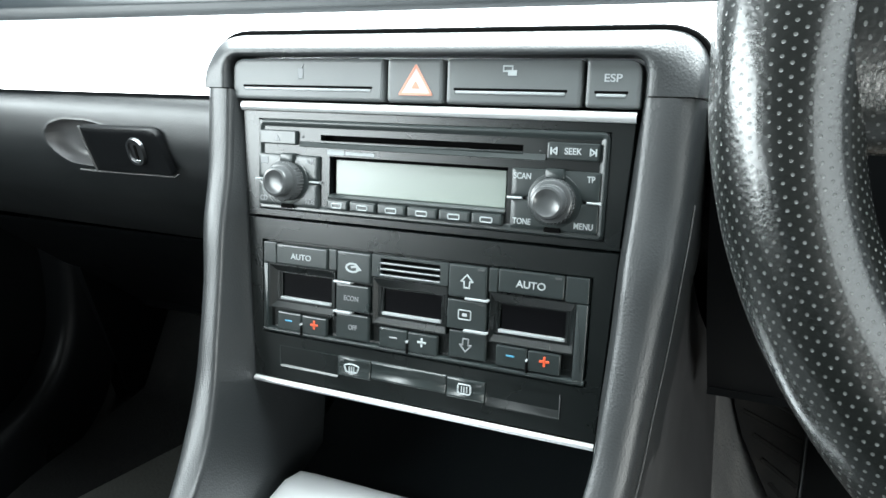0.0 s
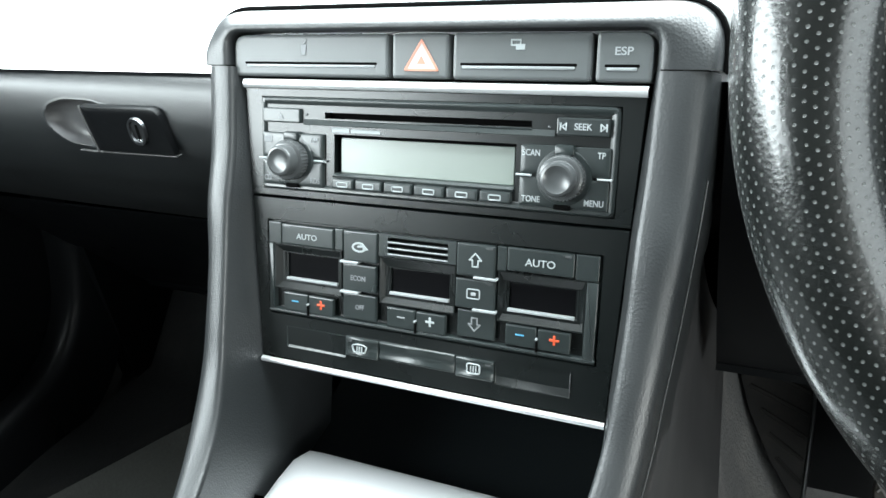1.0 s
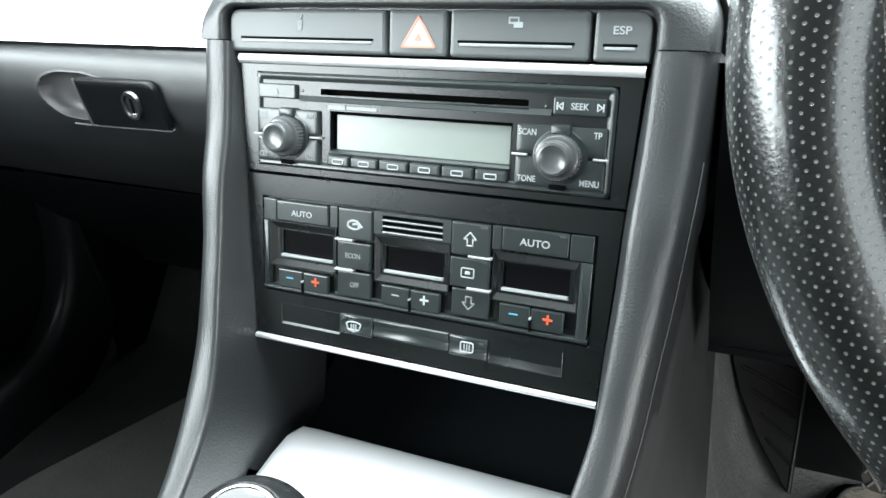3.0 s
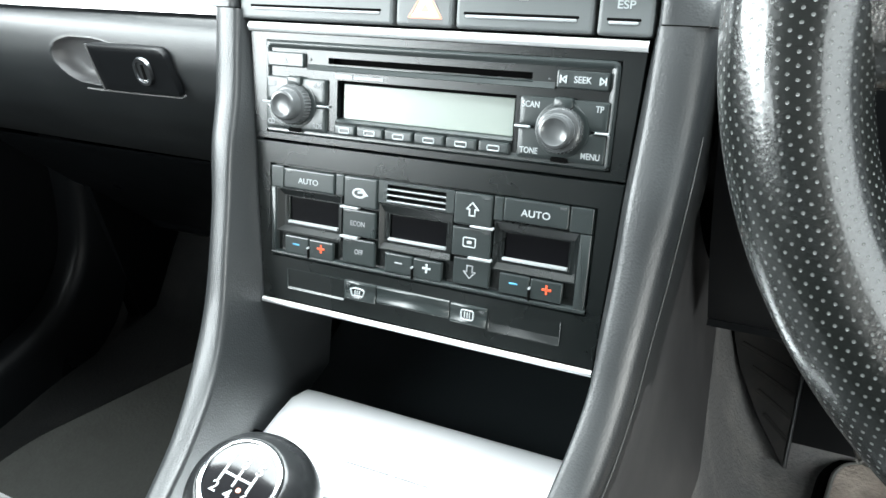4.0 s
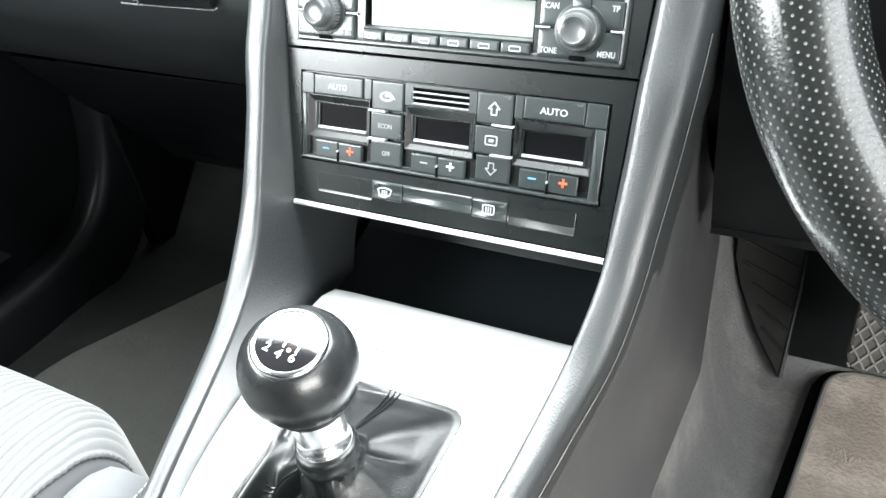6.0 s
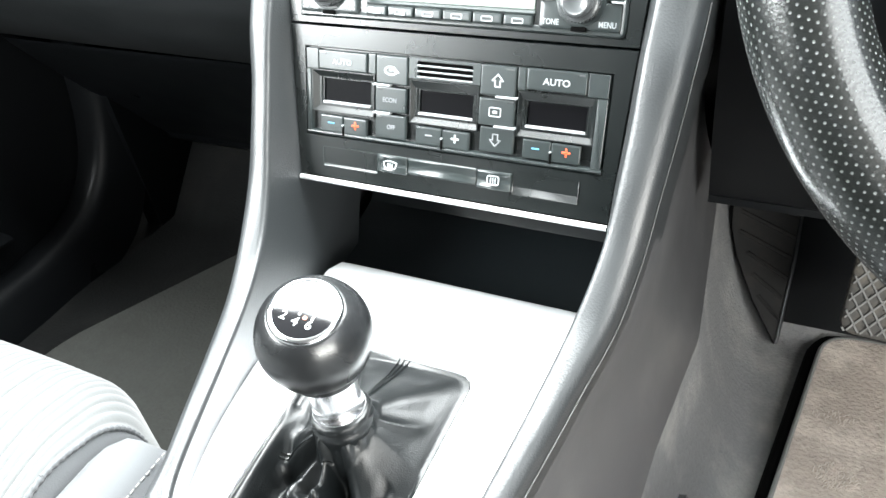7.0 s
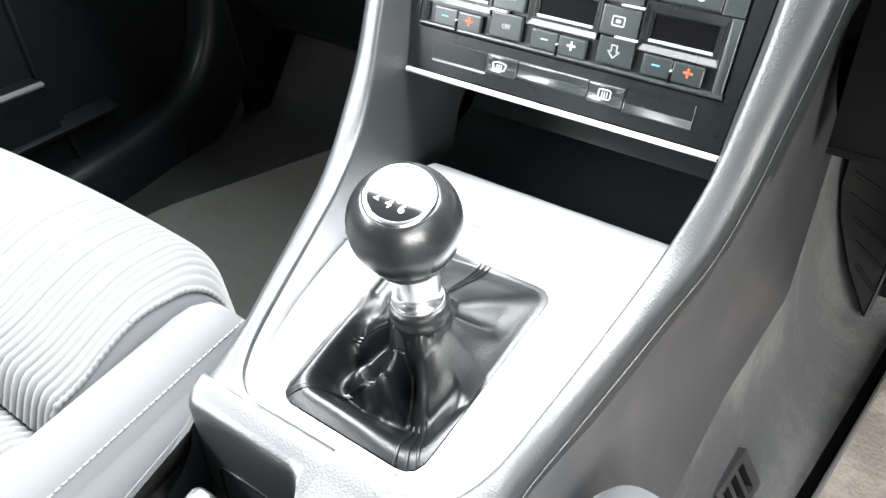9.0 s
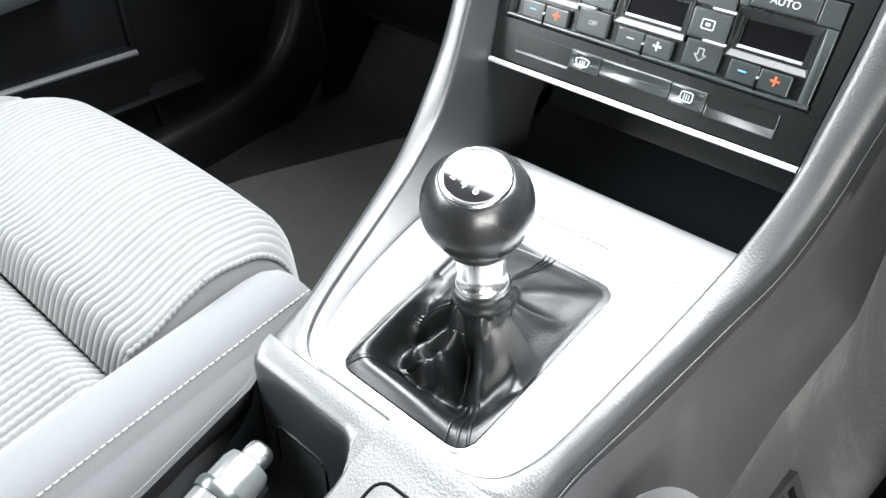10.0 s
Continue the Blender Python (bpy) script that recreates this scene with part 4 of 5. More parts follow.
for nm, pr in (("pocket_roof", [(-0.052, 0.4265), (-0.01, 0.436), (0.05, 0.43), (0.062, 0.40)]), ("pocket_back", [(0.062, 0.40), (0.060, 0.365), (0.04, 0.340)]), ("pocket_floor", [(0.04, 0.340), (0.0, 0.332), (-0.04, 0.332), (-0.056, 0.336)])):
    bm = bmesh.new()
    loft(bm, [[(x, p[0], p[1]) for p in smooth_path(pr, 12)] for x in (-0.122, 0.122)], closed=False)
    # roof in the blacker plastic: the pocket's deeper shade on top is painted
    part(nm, bm, M_PLASTIC if nm == "pocket_roof" else M_PAD, pocket, angle=60)

# ---- console plate ----
ALPHA = math.atan(0.1)
PLATE = Matrix(((1, 0, 0, 0), (0, math.cos(ALPHA), -math.sin(ALPHA), -0.1), (0, math.sin(ALPHA), math.cos(ALPHA), 0.355), (0, 0, 0, 1)))
plate = thing("console_plate", "silver painted console plate round the gear lever", "console plate", PLATE)
NP = 96
cx0, cy0 = -0.007, -0.1085


def ray_out(pts, a):
    """Where a ray from the gaiter's middle leaves an outline."""
    d = Vector((math.cos(a), math.sin(a)))
    best = None
    for i in range(len(pts)):
        p, q = Vector(pts[i - 1]) - Vector((cx0, cy0)), Vector(pts[i]) - Vector((cx0, cy0))
        e = q - p
        den = d.x * e.y - d.y * e.x
        if abs(den) < 1e-12:
            continue
        t = (p.x * e.y - p.y * e.x) / den
        s = (p.x * d.y - p.y * d.x) / den
        if t > 0 and -1e-6 <= s <= 1 + 1e-6 and (best is None or t > best):
            best = t
    return (cx0 + d.x * best, cy0 + d.y * best)


def resample(pts, n=NP):
    return [ray_out(pts, 2 * math.pi * k / n) for k in range(n)]


plate_outline = resample(poly([(-0.0865, -0.1925), (0.0865, -0.1925), (0.0965, -0.153), (0.1015, -0.111), (0.1050, -0.062), (0.1120, 0.0440), (-0.0985, 0.0440), (-0.1035, -0.062), (-0.1015, -0.111), (-0.0965, -0.153)],
                              [0.016, 0.016, 0.006, 0.006, 0.006, 0.003, 0.010, 0.006, 0.006, 0.006], 5))
hole = resample(poly([(-0.0615, -0.1815), (0.0425, -0.1835), (0.0515, -0.0325), (-0.0615, -0.0325)], 0.014, 8))
bm = bmesh.new()


def plate_dip(y):
    return -0.0060 * max(0.0, (y - 0.012) / 0.032) ** 2


def plate_ring(pts, dz):
    return [(x, y, dz + plate_dip(y)) for x, y in pts]


inner_edge = inset(plate_outline, 0.005)
hole_edge = inset(hole, -0.004)
loft(bm, [plate_ring(plate_outline, -0.016), plate_ring(plate_outline, -0.0025), plate_ring(inset(plate_outline, 0.0014), -0.0007), plate_ring(inner_edge, 0.0)]
     + [plate_ring([(p[0] * (1 - q) + h[0] * q, p[1] * (1 - q) + h[1] * q) for p, h in zip(inner_edge, hole_edge)], 0.0) for q in (0.10, 0.20, 0.30, 0.40, 0.55, 1.0)]
     + [[(x, y, -0.0006) for x, y in inset(hole, -0.0008)], [(x, y, -0.03) for x, y in hole]])
part("plate", bm, M_SILVER, plate, angle=50)
bm = bmesh.new()
stroke(bm, [(-0.031, -0.0065), (0.0265, -0.0062)], 0.0016, -0.001, 0.0006)
part("lid_edge", bm, M_CAP, plate, "fine raised edge of the ashtray lid")
bm = bmesh.new()
stroke(bm, [(0.0765, -0.0062), (0.0790, -0.0062)], 0.0012, -0.001, 0.0005)
part("lid_mark", bm, M_BUTTON, plate, "small dark mark")
ring_ = bmesh.new()
loft(ring_, [[(x, y, -0.001) for x, y in inset(hole, -0.0036)], [(x, y, 0.0010) for x, y in inset(hole, -0.0030)], [(x, y, 0.0016) for x, y in inset(hole, -0.0016)], [(x, y, 0.0010) for x, y in inset(hole, 0.0000)], [(x, y, -0.006) for x, y in inset(hole, 0.0012)]])
part("gaiter_frame", ring_, M_SILVER, plate, "raised silver frame of the gaiter", angle=60)

# gear lever with its gaiter
KNOB_C = Vector((-0.0110, -0.2000, 0.4378))
FOOT = Vector((-0.001, -0.206, 0.335))
AXIS = (KNOB_C - FOOT).normalized()
ACROSS = (Vector((1, 0, 0)) - AXIS * AXIS.x).normalized()
LEVER = Matrix.Translation(KNOB_C) @ Matrix((ACROSS, AXIS.cross(ACROSS), AXIS)).transposed().to_4x4()
lever = thing("gear_lever", "gear lever with a round grey knob and black leather gaiter", "gear lever")
PI_ = PLATE.inverted()
neck_c = PI_ @ (KNOB_C - AXIS * 0.064)
steps = 56
rim_pts = inset(hole, 0.0012)


def bell(v, mid, width):
    return math.exp(-((v - mid) / width) ** 2)


def gaiter_point(deg, q):
    """The leather at an angle round the lever and a share of the way from collar to frame."""
    a = radians(deg)
    k = deg / 360 * NP
    k0 = int(math.floor(k)) % NP
    f = k - math.floor(k)
    ox = rim_pts[k0][0] * (1 - f) + rim_pts[(k0 + 1) % NP][0] * f
    oy = rim_pts[k0][1] * (1 - f) + rim_pts[(k0 + 1) % NP][1] * f
    rad = 0.0168 + (0.0009 * math.cos(13 * a) + 0.0006 * math.cos(7 * a + 1)) * bell(q, 0.15, 0.14)
    nx, ny = neck_c.x + rad * math.cos(a), neck_c.y + rad * math.sin(a)
    back = max(0.0, -math.sin(a))
    # straight, tent-like towards the driver's front corner
    tent = max(0.0, math.cos(a - radians(20))) ** 0.4
    down = min(1.0, q / 0.30)
    out = max(0.0, (q - 0.30) / 0.70)
    sp = 0.10 * down + 0.90 * out ** (1.15 + 0.45 * back - 0.15 * tent)
    x, y = nx + (ox - nx) * sp, ny + (oy - ny) * sp
    h0, low = neck_c.z, -0.006 - 0.012 * back + 0.004 * tent
    waist = 0.45 + 0.36 * tent
    z = low + (h0 - low) * ((1 - (1 - waist) * down ** 1.3) if q <= 0.30 else waist * (1 - out) ** (1.5 + 0.5 * back - 0.45 * tent))
    # the leather rolls up over the frame
    front = max(0.0, -math.sin(a + radians(22))) ** 0.6
    roll = 1 - min(1.0, (1 - q) / (0.07 + 0.15 * front))
    z += (-0.0010 - low) * roll * roll * (3 - 2 * roll) + (0.0012 - 0.0010 * tent + 0.0088 * front) * bell(q, 0.90, 0.075) - 0.0065 * front * bell(q, 0.72, 0.08)
    env = math.sin(math.pi * q) ** 0.9 * (1 - max(0.0, min(1.0, (q - 0.70) / 0.14)))
    d = (deg + 360) % 360
    # standing fold behind the lever with a deep valley beside it
    lean = 262 + 26 * (q - 0.4)
    z += env * (0.0175 * bell(d, lean, 9) - 0.0120 * bell(d, lean + 21, 10) - 0.0095 * bell(d, lean - 21, 11))
    z += 0.0115 * bell(d, 256, 26) * bell(q, 0.66, 0.06) - 0.0085 * bell(d, 260, 30) * bell(q, 0.77, 0.05)
    # soft pleats on the passenger's side, slight dents elsewhere
    z += env * (0.0075 * bell(d, 206, 6) - 0.0085 * bell(d, 218, 7) + 0.0040 * bell(d, 188, 8) - 0.0030 * bell(d, 172, 10) + 0.0012 * bell(d, 325, 12))
    z += env * (1 - 0.75 * tent) * (0.0030 * noise.noise(Vector((x * 26, y * 26, 3.1))) + 0.0012 * noise.noise(Vector((x * 70, y * 70, 1.3))))
    # crumples between the standing fold and the front roll
    z += env * front * (0.0045 * noise.noise(Vector((x * 48, y * 48, 7.7))) + 0.0012 * noise.noise(Vector((x * 110, y * 110, 4.2))))
    # panel crease towards the driver's rear corner
    z += env * (0.0016 * bell(d, 18 + 14 * q, 5) - 0.0012 * bell(d, 32 + 14 * q, 9))
    return (x, y, z)


bm = bmesh.new()
loft(bm, [[gaiter_point(360 * k / (2 * NP), j / steps) for k in range(2 * NP)] for j in range(steps + 1)])
gaiter = part("gaiter", bm, M_LEATHER, lever, "creased black leather gaiter", PLATE, angle=80)


def gaiter_seam(path, radius=0.0007):
    bm = bmesh.new()
    tube(bm, [Vector(gaiter_point(d, q)) + Vector((0, 0, 0.0005)) for d, q in path], radius, 6)
    part("seam", bm, M_LEATHER, gaiter, "sewn leather seam")


for off in (-4.0, 0.0, 4.0):
    gaiter_seam([(86 + off * (0.35 + 0.35 * q / 20), 0.10 + 0.9 * q / 20) for q in range(21)])
for off in (0.0, 0.055, 0.11):
    gaiter_seam([(236 + 34 * (1 - q / 20) ** 2 - off * 20, 0.22 + off * 0.2 + (0.78 - off * 0.2) * (q / 20) ** 0.8) for q in range(21)])
for off in (-5, 0, 5):
    gaiter_seam([(300 + off, 0.70 + 0.30 * q / 10) for q in range(11)], 0.0011)
for off in (0.0, 4.0):
    gaiter_seam([(205 - 8 * q / 16 + off, 0.12 + 0.7 * q / 16) for q in range(17)])
# collar, sleeve, knob
bm = bmesh.new()
n = 44
rows = []
for r, h in ((0.0158, -0.088), (0.0165, -0.080), (0.0174, -0.0720), (0.0186, -0.0675), (0.0186, -0.0648), (0.0174, -0.0632), (0.0182, -0.0610), (0.0182, -0.0585), (0.0174, -0.0570), (0.0150, -0.0566)):
    rows.append([((r + 0.0006 * (i % 2)) * math.cos(2 * math.pi * i / n), (r + 0.0006 * (i % 2)) * math.sin(2 * math.pi * i / n), h) for i in range(n)])
loft(bm, rows, cap1=True)
part("collar", bm, M_LEATHER, lever, "gathered leather collar", LEVER, angle=60)
bm = bmesh.new()
lathe(bm, [(0.0148, -0.0585), (0.0160, -0.0570), (0.0163, -0.0555), (0.0158, -0.0541), (0.0148, -0.0534), (0.0147, -0.046), (0.0149, -0.038), (0.0151, -0.028), (0.0151, -0.022)], 44)
part("sleeve", bm, M_BRIGHT, lever, "polished metal sleeve", LEVER, angle=60)
bm = bmesh.new()
R = 0.0326
# the knob's crown and badge are turned a little to the rear
BADGE = Matrix.Identity(4)
lathe(bm, [(R * math.cos(radians(a)), R * math.sin(radians(a))) for a in range(-72, 53, 4)], 64)
knob = part("knob", bm, M_KNOB, lever, "round dark grey knob", LEVER @ pose(0, 0, 0, 16, 15, -2), angle=60)
bm = bmesh.new()
lathe(bm, [(0.0150, -0.0290), (0.0188, -0.0293), (0.0200, -0.0283), (0.0202, -0.0262), (0.0195, -0.0235), (0.0150, -0.020)], 64)
part("knob_skirt", bm, M_KNOB, lever, "rounded foot of the knob", LEVER, angle=60)
bm = bmesh.new()
lathe(bm, [(0.0206, 0.0238), (0.0204, 0.0254), (0.0197, 0.0265), (0.0187, 0.0273), (0.0179, 0.0275), (0.0173, 0.0268)], 56)
part("badge_ring", bm, M_CHROME, knob, "thin metal badge ring", BADGE, angle=60)
bm = bmesh.new()
lathe(bm, [(0.0176, 0.0245), (0.0175, 0.0268), (0.0150, 0.0274), (0.0115, 0.0279), (0.0080, 0.0282), (0.0040, 0.0284), (0.0005, 0.0285)], 56)
badge = part("badge", bm, M_BADGE, knob, "glossy black badge with the shift pattern", BADGE, angle=60)
for text, x, y in (("1", -0.0076, 0.0066), ("3", 0.0, 0.0066), ("5", 0.0076, 0.0066), ("2", -0.0076, -0.0078), ("4", 0.0, -0.0088), ("6", 0.0076, -0.0078)):
    d = math.hypot(x, y)
    lettering(text, 0.0072, M_PRINT, badge, x, y, 0.0287 - 0.0005 * (d / 0.010) ** 2)
bm = bmesh.new()
for x in (-0.0076, 0.0, 0.0076):
    stroke(bm, [(x, -0.0044), (x, 0.0034)], 0.0013, 0.0270, 0.0286)
stroke(bm, [(-0.0076, -0.0002), (0.0076, -0.0002)], 0.0013, 0.0270, 0.0286)
part("gate_lines", bm, M_PRINT, badge, "white gate lines")
bm = bmesh.new()
slab(bm, rr(0.0022, 0.0022, 0.0008, 0.0038, -0.0050), 0.0275, 0.0289, 0.0002)
part("gate_dot", bm, M_AMBER, badge, "small orange dot")

# ---- rear console, handbrake ----
rear = thing("rear_console", "grey plastic rear console with a handbrake recess", "console")
bm = bmesh.new()


def top_z(y):
    return 0.3562 + 0.11 * (y + 0.312)


# band behind the plate, level with the rails; it turns back along the recess
rows = []
for k in range(33):
    x = -0.0955 + 0.1005 * k / 32
    e = max(0.0, (-x - 0.088) / 0.0075) ** 2
    turn_ = max(0.0, (x + 0.016) / 0.021)
    back = 0.0030 * e - 0.020 * turn_ ** 2.4
    rows.append([(x, -0.2940, 0.340), (x, -0.2975, 0.3560), (x, -0.2990, 0.3579), (x, -0.3020, 0.3584), (x, -0.3120, 0.3562 - 0.002 * e), (x, -0.3165 + back, top_z(-0.3165 + back) - 0.0008 - 0.003 * e),
                 (x, -0.3187 + back, top_z(-0.3187 + back) - 0.0045 - 0.003 * e), (x, -0.3197 + back, 0.3420), (x, -0.3215 + back, 0.325), (x, -0.3240 + back, 0.300), (x, -0.3280 + back, 0.270), (x, -0.340 + back, 0.250)])
loft(bm, rows, closed=False)
part("bridge", bm, M_GRAIN, rear, angle=60)
bm = bmesh.new()
rows = []
for k in range(41):
    y = -0.2940 - 0.326 * k / 40
    z = top_z(y) if y < -0.312 else 0.3584 - (0.0022 if y < -0.302 else 0.0) * (-0.302 - y) / 0.010
    e = max(0.0, min(1.0, (-0.334 - y) / 0.006))
    rows.append([(0.0046, y, z - 0.060), (0.0048, y, z - 0.0060 * e), (0.0054, y, z - 0.0028 * e), (0.0070, y, z - 0.0008 * e), (0.0100, y, z + 0.0001), (0.050, y, z + 0.0001), (0.0900, y, z - 0.0002), (0.0940, y, z - 0.0016), (0.0955, y, z - 0.0050), (0.0958, y, z - 0.02)])
loft(bm, rows, closed=False)
part("side_top", bm, M_GRAIN, rear, angle=60)
bm = bmesh.new()
o = box_pts(0.0235, -0.50, 0.080, -0.3265, 0.008, 4)
loft(bm, [[(x, y, top_z(y) + 0.0004) for x, y in inset(o, -0.0012)], [(x, y, top_z(y) + 0.0010) for x, y in inset(o, 0.0002)], [(x, y, top_z(y) - 0.001) for x, y in inset(o, 0.0012)]])
part("tray_seam", bm, M_HOLE, rear, "dark seam of the tray lid")
# recess: floor, the wall beside the tray, the panel seam in its front wall
bm = bmesh.new()
rows = []
for x in (-0.096, -0.06, -0.03, -0.015, -0.006, -0.001, 0.002, 0.0045):
    lift = 0.0 if x < -0.015 else ((x + 0.015) / 0.0195) ** 2
    rows.append([(x, y, z + (top_z(y) - 0.012 - z) * lift) for y, z in ((-0.330, 0.262), (-0.345, 0.252), (-0.40, 0.246), (-0.50, 0.243), (-0.62, 0.24))])
loft(bm, rows, closed=False)
part("brake_recess", bm, M_PAD, rear, "dark grey handbrake recess", angle=60)
# dark seam, then a paler bead that paints its lit upper edge
for nm, mt, off, r, lb in (("recess_seam", M_HOLE, 0.0, 0.0008, "fine dark seam round the recess panel"), ("seam_lit_edge", M_CAP, 0.0014, 0.0005, "pale bead painting the lit edge of the recess panel")):
    bm = bmesh.new()
    path_ = [(-0.0785, 0.262 + off), (-0.0785, 0.296 + off), (-0.0772, 0.3015 + off), (-0.0735, 0.3035 + off), (-0.0400, 0.3035 + off), (-0.0350, 0.3010 + off), (-0.0330, 0.296 + off), (-0.0318, 0.262 + off)]
    tube(bm, [(x, -0.3240 - (0.300 - z) * 0.13 - 0.0002, z) for x, z in path_], r, 6)
    part(nm, bm, mt, rear, lb)
bm = bmesh.new()
top_edge = [(-0.3130, 0.345), (-0.3200, 0.330), (-0.3270, 0.315), (-0.3400, 0.303), (-0.3700, 0.291), (-0.62, 0.262)]
loft(bm, [[(-0.0950, y, z) for y, z in top_edge], [(-0.0985, y, min(0.25, z - 0.02)) for y, z in top_edge], [(-0.105, y, 0.10) for y, z in top_edge]], closed=False)
part("recess_side", bm, M_PAD, rear)

brake = thing("handbrake", "released handbrake with a grey grip and chrome button", "handbrake")
BR = Matrix.Translation((-0.047, -0.362, 0.338)) @ pose(0, 0, 0, 92, 0, 8) @ pose(0, 0, 0, 0, 0, 0)
bm = bmesh.new()
lathe(bm, [(0.0105, -0.002), (0.0130, -0.001), (0.0145, 0.004), (0.0150, 0.02), (0.0158, 0.06), (0.0150, 0.12), (0.0140, 0.20), (0.013, 0.24)], 32)
part("grip", bm, M_CAP, brake, "worn grey grip", BR, angle=50)
bm = bmesh.new()
lathe(bm, [(0.0060, 0.002), (0.0082, -0.001), (0.0086, -0.007), (0.0080, -0.0115), (0.0060, -0.0135), (0.002, -0.014)], 28)
part("release_button", bm, M_BRIGHT, brake, "chrome release button", BR, angle=50)
bm = bmesh.new()
lathe(bm, [(0.0162, 0.018), (0.0168, 0.020), (0.0168, 0.023), (0.0162, 0.025)], 32)
part("grip_ring", bm, M_BUTTON, brake, "dark ring round the grip", BR, angle=50)
bm = bmesh.new()
cuboid(bm, -0.010, -0.017, 0.0, 0.010, 0.0, 0.20, 0.002)
part("lever_arm", bm, M_PAD, brake, "dark lever arm under the grip", BR)

# ---- passenger seat ----
seat = thing("passenger_seat", "grey passenger seat with pale ribbed cloth cushion", "car seat")
PITCH = 0.0080


def rib(x):
    return 0.0052 * abs(math.sin(math.pi * x / PITCH)) ** 0.55


def front_cushion(s, t):
    x = -0.585 + 0.382 * s
    r = (x + 0.394) / 0.191
    # t: from the crease forward over the nose and down
    L1 = 0.145
    u = t * 0.33
    if u < 0.025:
        q = u / 0.025
        y, z = -0.365 + 0.025 * q, 0.268 + 0.028 * math.sin(q * math.pi / 2)
    elif u < L1:
        q = (u - 0.025) / (L1 - 0.025)
        y, z = -0.340 + 0.124 * q, 0.296 + 0.018 * math.sin(0.75 * math.pi * q ** 1.25)
    else:
        a = min(1.0, (u - L1) / 0.085)
        ang = a * math.pi / 2
        y, z = -0.216 + 0.040 * math.sin(ang), 0.3087 - 0.050 * (1 - math.cos(ang)) - 0.004 * math.sin(ang)
        if a >= 1:
            z -= (u - L1 - 0.085)
    bulge = -0.005 * r * r * (1 if u > L1 - 0.04 else 0.3)
    edge = max(0.0, abs(r) - 0.72) / 0.28
    deep = 1.5 if u < 0.020 else max(0.75, 1.5 - 0.75 * (u - 0.020) / 0.03)
    return (x, y + bulge - 0.030 * edge ** 2 * min(1.0, u / L1), z + 0.004 + 0.005 * (1 - r * r) + rib(x) * deep)


bm = bmesh.new()
grid(bm, front_cushion, 50 * 8, 60)
cush = part("thigh_cushion", bm, M_FABRIC, seat, "pale ribbed cloth thigh cushion", angle=180)
bm = bmesh.new()
edge_pts = [Vector(front_cushion(1.0, q / 40)) for q in range(0, 41)]
loft(bm, [[p + Vector((dx, 0, dz)) for p in edge_pts] for dx, dz in ((0.0, 0.0), (0.004, -0.006), (0.006, -0.02), (0.006, -0.07))], closed=False)
part("cushion_side", bm, M_BOLSTER, cush, "plain grey side of the cushion", angle=60)
bm = bmesh.new()
tube(bm, [Vector(front_cushion(1.0, q / 200)) + Vector((0.001, 0, 0.001)) for q in range(6, 172)], [0.0025 if q % 4 < 2 else 0.0017 for q in range(6, 172)], 8)
part("piping", bm, M_BOLSTER, cush, "grey piping along the cushion edge")


def rear_cushion(s, t):
    x = -0.585 + 0.384 * s
    y = -0.366 - 0.50 * t
    q = min(1.0, t / 0.05)
    z = 0.270 + 0.019 * math.sin(q * math.pi / 2) - 0.02 * t + 0.004 * (1 - ((x + 0.385) / 0.20) ** 2)
    return (x, y, z + rib(x) * (0.86 + 0.14 * math.sin(2 * math.pi * y / 0.0066 + 2.2 * math.floor(x / PITCH))))


bm = bmesh.new()
grid(bm, rear_cushion, 50 * 8, 230)
part("seat_cushion", bm, M_FABRIC, seat, "pale ribbed cloth seat cushion", angle=180)


def bolster(sg):
    """The padded side roll with its outer face."""
    bm = bmesh.new()
    rows = []
    for j in range(45):
        t = j / 44
        y = -0.212 - 0.64 * t
        nose = math.sqrt(max(0.0, 1 - (1 - min(1, t / 0.065)) ** 2))
        top = 0.268 + 0.044 * nose + 0.004 * math.sin(t * 3)
        ring = []
        prof = [(-0.206, 0.225), (-0.205, 0.268), (-0.201, top - 0.012), (-0.192, top - 0.004), (-0.176, top), (-0.160, top - 0.002), (-0.150, top - 0.009), (-0.1440, top - 0.0165), (-0.1425, top - 0.0185), (-0.1385, top - 0.0205), (-0.1275, top - 0.034), (-0.1170, top - 0.060), (-0.1110, top - 0.095), (-0.1090, top - 0.13), (-0.112, 0.10)]
        for px, pz in prof:
            px = -0.175 + (px + 0.175) * (0.80 + 0.20 * nose)
            x = px if sg > 0 else -0.775 - px
            ring.append((x, y, max(0.10, pz)))
        rows.append(ring)
    loft(bm, rows, closed=False)
    # nose cap
    bm.verts.ensure_lookup_table()
    bm.faces.new([bm.verts[i] for i in range(len(rows[0]))])
    return bm


bm = bolster(1)
bol = part("bolster", bm, M_BOLSTER, seat, "smooth grey side bolster", angle=60)
bm = bmesh.new()
for j in range(70):
    y = -0.23 - j * 0.0052
    t = (-0.212 - y) / 0.64
    top = 0.312 + 0.004 * math.sin(t * 3)
    tube(bm, [(-0.1500, y, top - 0.0086), (-0.1500, y - 0.0034, top - 0.0086)], 0.0008, 5)
part("stitching", bm, M_PIPING, bol, "pale stitches along the bolster seam")
bm = bolster(-1)
part("bolster", bm, M_BOLSTER, seat, "smooth grey side bolster", angle=60)
bm = bmesh.new()
slab(bm, box_pts(-0.60, -0.85, -0.15, -0.26, 0.03, 4), 0.07, 0.20, 0.01)
part("seat_base", bm, M_PAD, seat, "dark plastic seat base")
bm = bmesh.new()
rows = []
